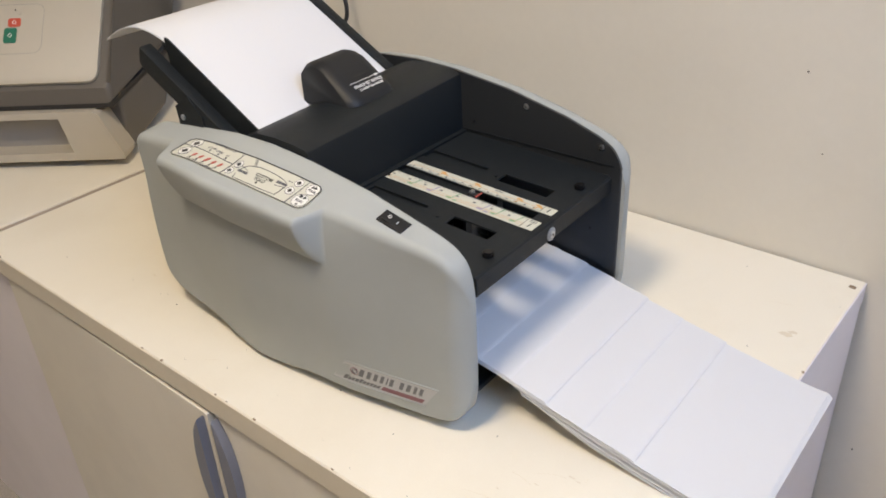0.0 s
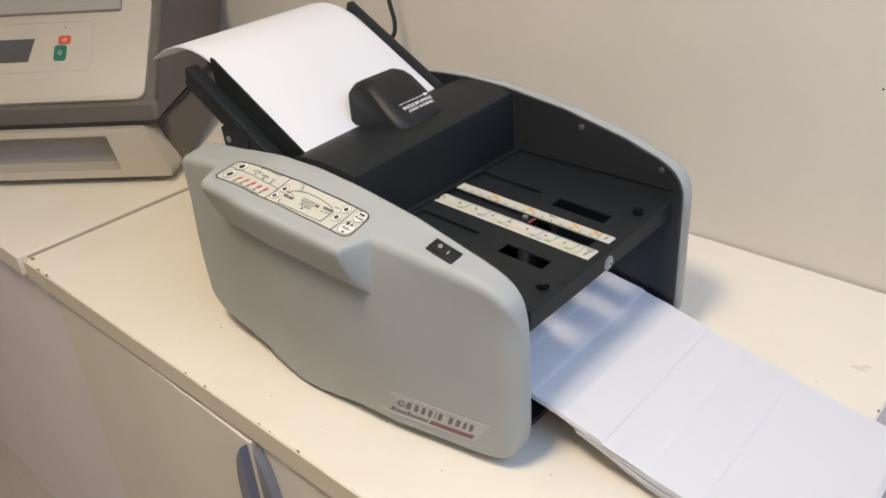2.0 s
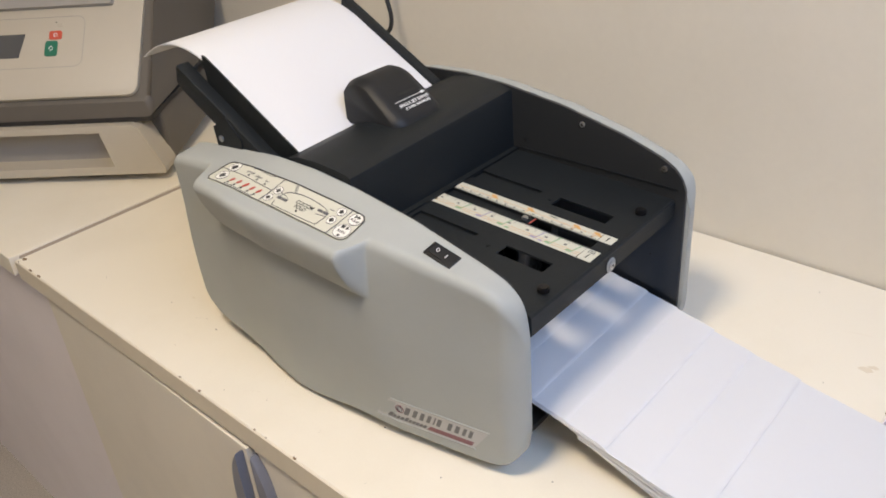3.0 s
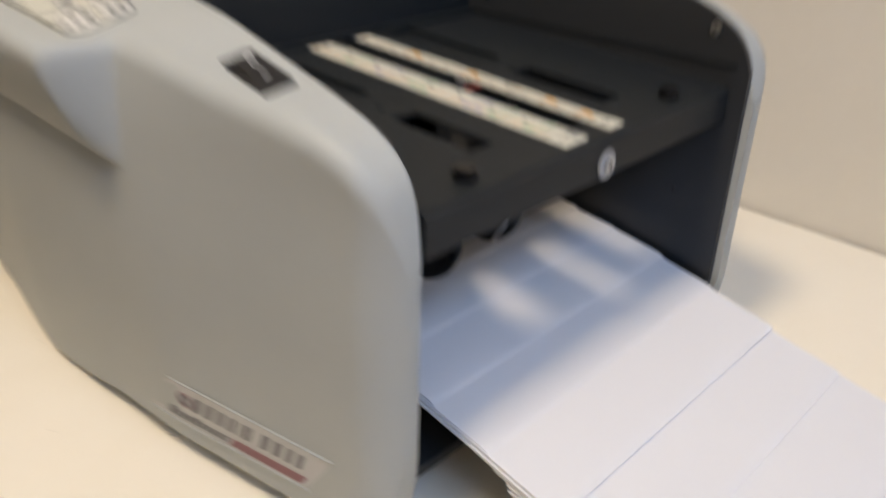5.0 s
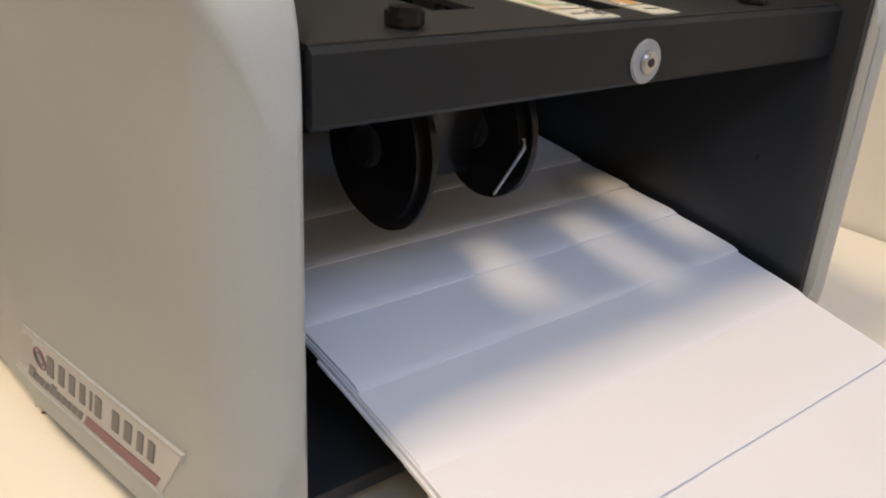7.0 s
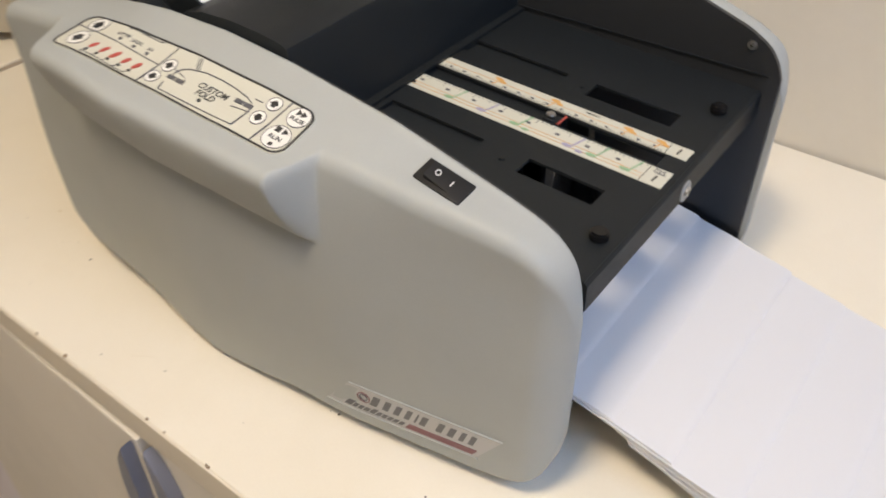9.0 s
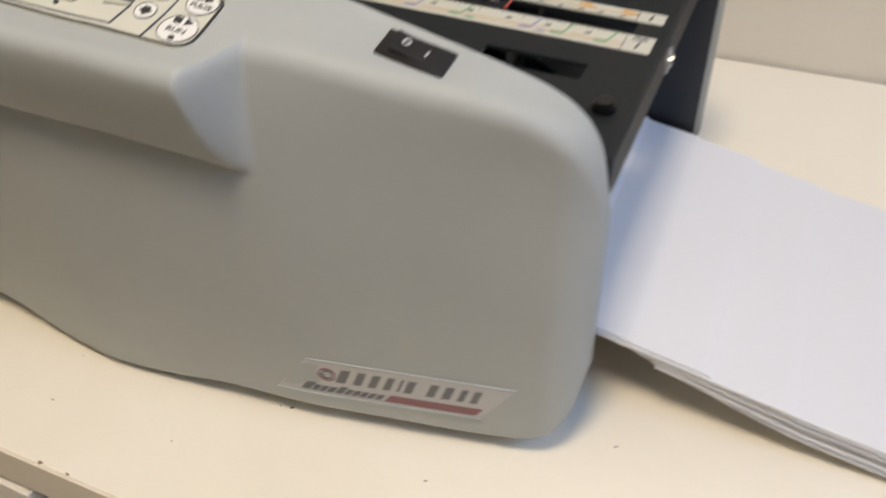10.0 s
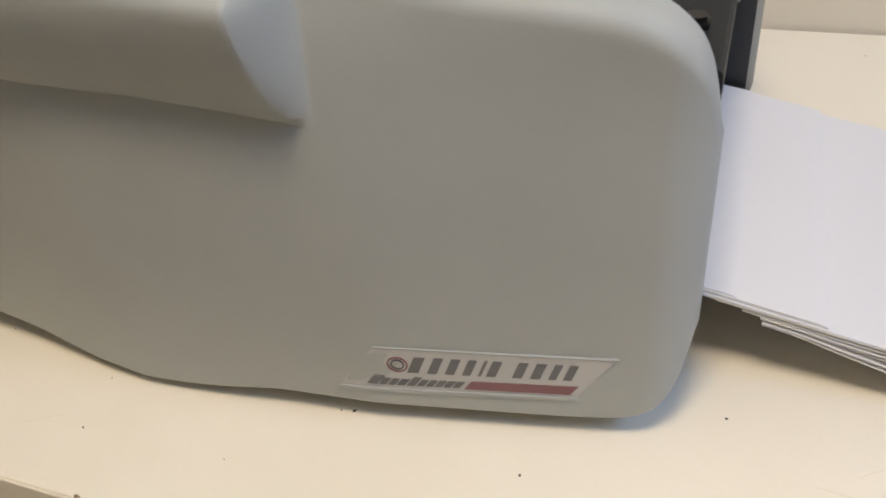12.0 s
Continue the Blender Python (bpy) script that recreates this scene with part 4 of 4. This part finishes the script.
part("fold_pocket", prism([(-0.176, tray_z(-1.76) * S - 0.0032), (-0.07, tray_z(-0.7) * S - 0.0032), (-0.07, tray_z(-0.7) * S - 0.0044), (-0.176, tray_z(-1.76) * S - 0.0044)], 0.027, 0.272), BLACK, mach, "black lower plate of the fold pocket")
# Added black wall behind the wheels: closes the inside so it stays dark
part("inner_light_stop", box(-0.20, -0.178, 0.025, 0.272, 0.085, 0.18), BLACK, mach, "black wall added to keep the inside dark")
part("base_plate", box(-0.40, 0.006, 0.025, 0.272, 0.016, 0.022), LIFTED_BLACK, mach, "black base plate in the lightened coat")
part("rear_wall", box(-0.40, -0.395, 0.025, 0.272, 0.02, 0.2), BLACK, mach, "black rear wall")
for x0, x1 in ((-0.4, -0.29),):
    part("inner_deck", box(x0, x1, 0.025, 0.272, 0.196, 0.2), BLACK, mach, "black rear deck")
part("lower_feed_roller", rod((-0.245, 0.025, 0.215), (-0.245, 0.272, 0.215), 0.018, 24), BLACK, mach, "black rubber feed roller")

# exit wheels
for y0, y1, wr in ((1.0, 1.10, 0.034), (1.53, 1.64, 0.030)):
    w = part("exit_wheel", rod((-0.056, y0 * S, 0.118), (-0.056, y1 * S, 0.118), wr, 48, 0.004), GLOSS, mach, "glossy black exit wheel", None, 35)
    part("hub", rod((-0.056, (y0 - 0.05) * S, 0.118), (-0.056, (y1 + 0.05) * S, 0.118), 0.008, 20, 0.001), BLACK, w)
part("spring_wire", tube([Vector((-0.0255, 0.1515, 0.1215)), Vector((-0.0245, 0.1515, 0.1185)), Vector((-0.0257, 0.1515, 0.1162)), Vector((-0.033, 0.1515, 0.105)), Vector((-0.040, 0.1515, 0.094))], 0.0007, 8), STEEL, mach, "bright spring wire", None, 60)
part("wheel_shaft", rod((-0.056, 0.10, 0.118), (-0.056, 0.166, 0.118), 0.004, 16), BLACK, mach, "black shaft")
part("wheel_bracket", prism([(-0.076, 0.174), (-0.050, 0.174), (-0.048, 0.126), (-0.056, 0.100), (-0.070, 0.100)], 0.112, 0.150, "y", 0.0015), GLOSS, mach, "black bracket between the exit wheels", None, 35)
for y in (1.17, 1.71):
    part("wheel_arm", box(-0.064, -0.048, y * S - 0.005, y * S + 0.005, 0.118, 0.174), BLACK, mach, "black wheel bracket")

# bypass slide on the hood
bp = bmesh.new()
rings = []
for y in [0.127 + 0.066 * (1 - math.cos(math.pi * k / 24)) / 2 for k in range(25)]:
    near = math.sqrt(max(0.0, 1 - max(0.0, (0.140 - y) / 0.0185) ** 2))
    far = math.sqrt(max(0.0, 1 - max(0.0, (y - 0.178) / 0.0165) ** 2))
    h = 0.66 + 0.34 * min(near, far)
    w = min(0.42 + 0.58 * near, 0.75 + 0.25 * far)
    bk = 0.010 * (1 - near)
    up = lambda z: 0.246 + (z - 0.246) * h * 0.95
    out = lambda x: -0.262 + (x + 0.262) * w
    prof = [(-0.279 + bk, 0.246), (-0.2825 + bk, up(0.272)), (-0.283 + bk, up(0.283)), (-0.278 + bk, up(0.290)), (-0.268 + bk, up(0.2945)), (out(-0.256), up(0.2950)), (out(-0.245), up(0.2915)), (out(-0.2255), up(0.2772)), (out(-0.206), up(0.2625)), (out(-0.2005), up(0.257)), (out(-0.1985), 0.249)]
    flare = 0.006 * smoothstep(0.150, 0.127, y)
    rings.append([bp.verts.new((x, y - flare * (1 - (z - 0.246) / 0.049), z)) for x, z in prof])
n = len(rings[0])
for a, b in zip(rings, rings[1:]):
    for k in range(n):
        bp.faces.new((a[k], a[(k + 1) % n], b[(k + 1) % n], b[k]))
bp.faces.new(rings[0])
bp.faces.new(rings[-1][::-1])
bypass = part("bypass_cover", bp, BYPASS, mach, "black plastic bypass cover with white lettering", None, 50)
a, b2 = Vector((-0.245, 0, 0.2892)), Vector((-0.206, 0, 0.2617))
down = (b2 - a).normalized()
nrm = Vector((0, 1, 0)).cross(-down).normalized()
if nrm.z < 0:
    nrm = -nrm
BT = Matrix.Translation((a + b2) / 2 + Vector((0, 0.159, 0)) + nrm * 0.0003) @ Matrix((Vector((0, 1, 0)), -down, nrm)).transposed().to_4x4()
part("lettering", lettering("SINGLE SET BYPASS", 0.0050, 0.003, -0.0125, 0.0, 0.1), WHITEINK, bypass, "white printed words", BT)
part("lettering", lettering("(2 SHEET MAXIMUM)", 0.0040, 0.004, -0.0175, 0.0, 0.1), WHITEINK, bypass, "white printed words", BT)
part("arrow_line", bars([(-0.020, 0.020, -0.0068, -0.0063)], -0.0002, 0.0002), WHITEINK, bypass, "white printed arrow", BT)
part("arrow_head", prism([(0.019, -0.0085), (0.025, -0.0065), (0.019, -0.0046)], -0.0002, 0.0002, "z"), WHITEINK, bypass, "", BT)
part("finger_slot", bars([(-0.008, 0.018, -0.0005, 0.002)], -0.0008, 0.0002), SLOT, bypass, "", BT)

# feed table, its side bars and guides
def sloped(x):
    return 2.44 + (-2.66 - x) * 0.575


def feed_bar(name, y0, y1, x1, low, high, label):
    pts = [(-0.252, sloped(-2.52) * S + low), (x1, sloped(x1 / S) * S + low), (x1 - 0.004, sloped(x1 / S) * S + low + 0.008), (x1 + 0.002, sloped(x1 / S) * S + high), (-0.252, sloped(-2.52) * S + high)]
    return part(name, prism(pts, y0 * S, y1 * S, "y", 0.0012), BLACK, mach, label, None, 35)


bar = feed_bar("feed_side_bar", 0.24, 0.40, -0.425, -0.048, -0.023, "black feed table side bar")
feed_bar("feed_side_bar", 2.51, 2.63, -0.41, -0.022, 0.004, "black feed table side bar")
feed_bar("feed_plate", 0.40, 2.52, -0.40, -0.012, -0.006, "black feed table plate")
gd = prism([(-0.26, sloped(-2.6) * S - 0.034), (-0.392, sloped(-3.92) * S - 0.034), (-0.394, sloped(-3.94) * S + 0.006), (-0.389, sloped(-3.89) * S + 0.008), (-0.26, sloped(-2.6) * S + 0.006)], 0.0385, 0.0405, "y")
part("paper_guide", gd, BLACK, mach, "black upright paper guide")
part("bracket", prism([(-0.375, 0.255), (-0.372, 0.225), (-0.33, 0.225), (-0.33, 0.25), (-0.35, 0.27)], 0.0225, 0.0245), BLACK, mach, "black bracket under the feed table")
part("bracket_bolt", rod((-0.363, 0.0205, 0.2445), (-0.363, 0.0228, 0.2445), 0.0035, 16, 0.0006), STEEL, mach, "steel bolt")
part("guide_rivet", rod((-0.395, 0.034, 0.290), (-0.395, 0.034, 0.2935), 0.004, 16, 0.0006), STEEL, bar, "round rivet")
for x, y in ((-0.34, 0.04), (-0.06, 0.04), (-0.34, 0.26), (-0.06, 0.26)):
    part("rubber_foot", rod((x, y, 0.0), (x, y, 0.02), 0.009, 18, 0.001), BLACK, mach, "black rubber foot")

# ---- paper ----
def sheet(name, profile, y0, y1, thick, label, category, group="", yaw=0.0, smooth=True, nx=None):
    """A sheet bent along x: profile of (x, z) in decimetres, lower side; thick in metres."""
    bm = bmesh.new()
    pts = []
    n = len(profile)
    for i, (x, z) in enumerate(profile):
        xa, za = profile[max(0, i - 1)]
        xb, zb = profile[min(n - 1, i + 1)]
        d = Vector((xb - xa, 0, zb - za)).normalized()
        nr = Vector((-d.z, 0, d.x))
        if nr.z < 0:
            nr = -nr
        pts.append((Vector((x * S, 0, z * S)), nr * thick))
    rings = []
    for p, off in pts:
        rings.append([bm.verts.new(p + Vector((0, y0, 0))), bm.verts.new(p + Vector((0, y1, 0))), bm.verts.new(p + off + Vector((0, y1, 0))), bm.verts.new(p + off + Vector((0, y0, 0)))])
    for a, b in zip(rings, rings[1:]):
        for k in range(4):
            bm.faces.new((a[k], a[(k + 1) % 4], b[(k + 1) % 4], b[k]))
    bm.faces.new(rings[0])
    bm.faces.new(rings[-1][::-1])
    mid = Vector((profile[n // 2][0] * S, (y0 + y1) / 2, 0))
    m = Matrix.Translation(mid) @ pose(0, 0, 0, 0, 0, yaw) @ Matrix.Translation(-mid)
    ob = part(name, bm, PAPER, None, label, m, 30)
    return tagged(ob, label, category, group)


feed = []
for f in np.linspace(0, 1, 15):
    feed.append((-2.62 - f * 1.25, sloped(-2.62 - f * 1.25) - 0.01))
x0, z0 = feed[-1]
ang = math.atan(0.575)
for k in range(20):
    ang -= 0.058 if k < 17 else 0.02
    x0, z0 = x0 - 0.068 * math.cos(ang), z0 + 0.068 * math.sin(ang)
    feed.append((x0, z0))
for k in range(3):
    sheet("paper_sheet", [(x, z + 0.006 * k - 0.012) for x, z in feed], 0.0410 + 0.0003 * k, 0.2500 + 0.0004 * k, 0.0003, "white paper sheet drooping over the feed table", "paper", "sheets on the feed table", 0.15 * k)

STACK = smoothed([(-2.0, 0.88), (-1.3, 0.81), (-0.5, 0.705), (-0.17, 0.655), (0.14, 0.59), (0.44, 0.52), (0.79, 0.432), (1.15, 0.345), (1.5, 0.265), (1.9, 0.18), (2.3, 0.10), (2.7, 0.045), (3.2, 0.025)], 0.05, 4)
# right end, turn and length of each sheet, from the lowest up
EDGES = [(2.90, -0.25, 2.315), (2.885, 0.2, 2.31), (2.875, -0.1, 2.29), (2.865, 0.1, 2.30), (2.855, 0.0, 2.37), (1.78, 0.3, 1.42), (1.28, 0.1, 1.42), (0.85, 0.15, 1.42), (0.44, 0.4, 1.42), (0.08, 0.4, 1.42), (-0.28, 0.5, 1.42), (-0.60, 0.3, 1.42), (-0.95, 0.2, 1.42)]
rg = random.Random(11)


def covers(e, long, x):
    """How far a sheet ending at e lies over or under the place x, eased past both of its ends."""
    return smoothstep(e - long - 0.45, e - long, x) * smoothstep(e + 0.4, e, x)


for k, (x1, yaw, long) in enumerate(EDGES):
    prof = []
    for x in np.linspace(x1 - long, x1 - 0.05, 34).tolist() + [x1 - 0.035, x1 - 0.022, x1 - 0.01, x1]:
        under = sum(covers(e, n, x) for e, _, n in EDGES[:k])
        over = sum(covers(e, n, x) * (0.013 + 0.018 * smoothstep(0.6, 1.4, x) if n > 2 else 0.0130) for e, _, n in EDGES[k + 1:])
        fold = 0.007 * (max(0.0, x - x1 + 0.04) / 0.04) ** 2 if long < 2 else 0.0   # the folded edge rounds down
        prof.append((x, max(0.003 + 0.0075 * under, curve_at(STACK, x) - over - 0.008) - fold))
    jy = rg.uniform(-0.0012, 0.0012)
    sheet("folded_sheet", prof, 0.0525 + jy, 0.2660 + jy * 0.5, 0.0007 if long > 2 else 0.0018 if x1 == 0.85 else 0.0012, "white folded paper sheet in the shingled output stack", "paper", "folded sheets in the output stack", yaw)

# cable behind
cablep = [(-0.572, 0.478, 0.36), (-0.564, 0.476, 0.27), (-0.554, 0.474, 0.235), (-0.556, 0.47, 0.213), (-0.574, 0.462, 0.199), (-0.60, 0.44, 0.19), (-0.62, 0.42, 0.16), (-0.63, 0.41, 0.08), (-0.635, 0.405, 0.0)]
fine = []
for i in range(len(cablep) - 1):
    p = [Vector(cablep[min(max(i + k, 0), len(cablep) - 1)]) for k in (-1, 0, 1, 2)]
    for t in np.linspace(0, 1, 6, endpoint=False):
        fine.append(0.5 * ((2 * p[1]) + (p[2] - p[0]) * t + (2 * p[0] - 5 * p[1] + 4 * p[2] - p[3]) * t * t + (3 * p[1] - p[0] - 3 * p[2] + p[3]) * t ** 3))
fine.append(Vector(cablep[-1]))
tagged(part("power_cable", tube(fine, 0.0035), CABLE, None, "", None, 60), "black power cable hanging against the wall", "cable")
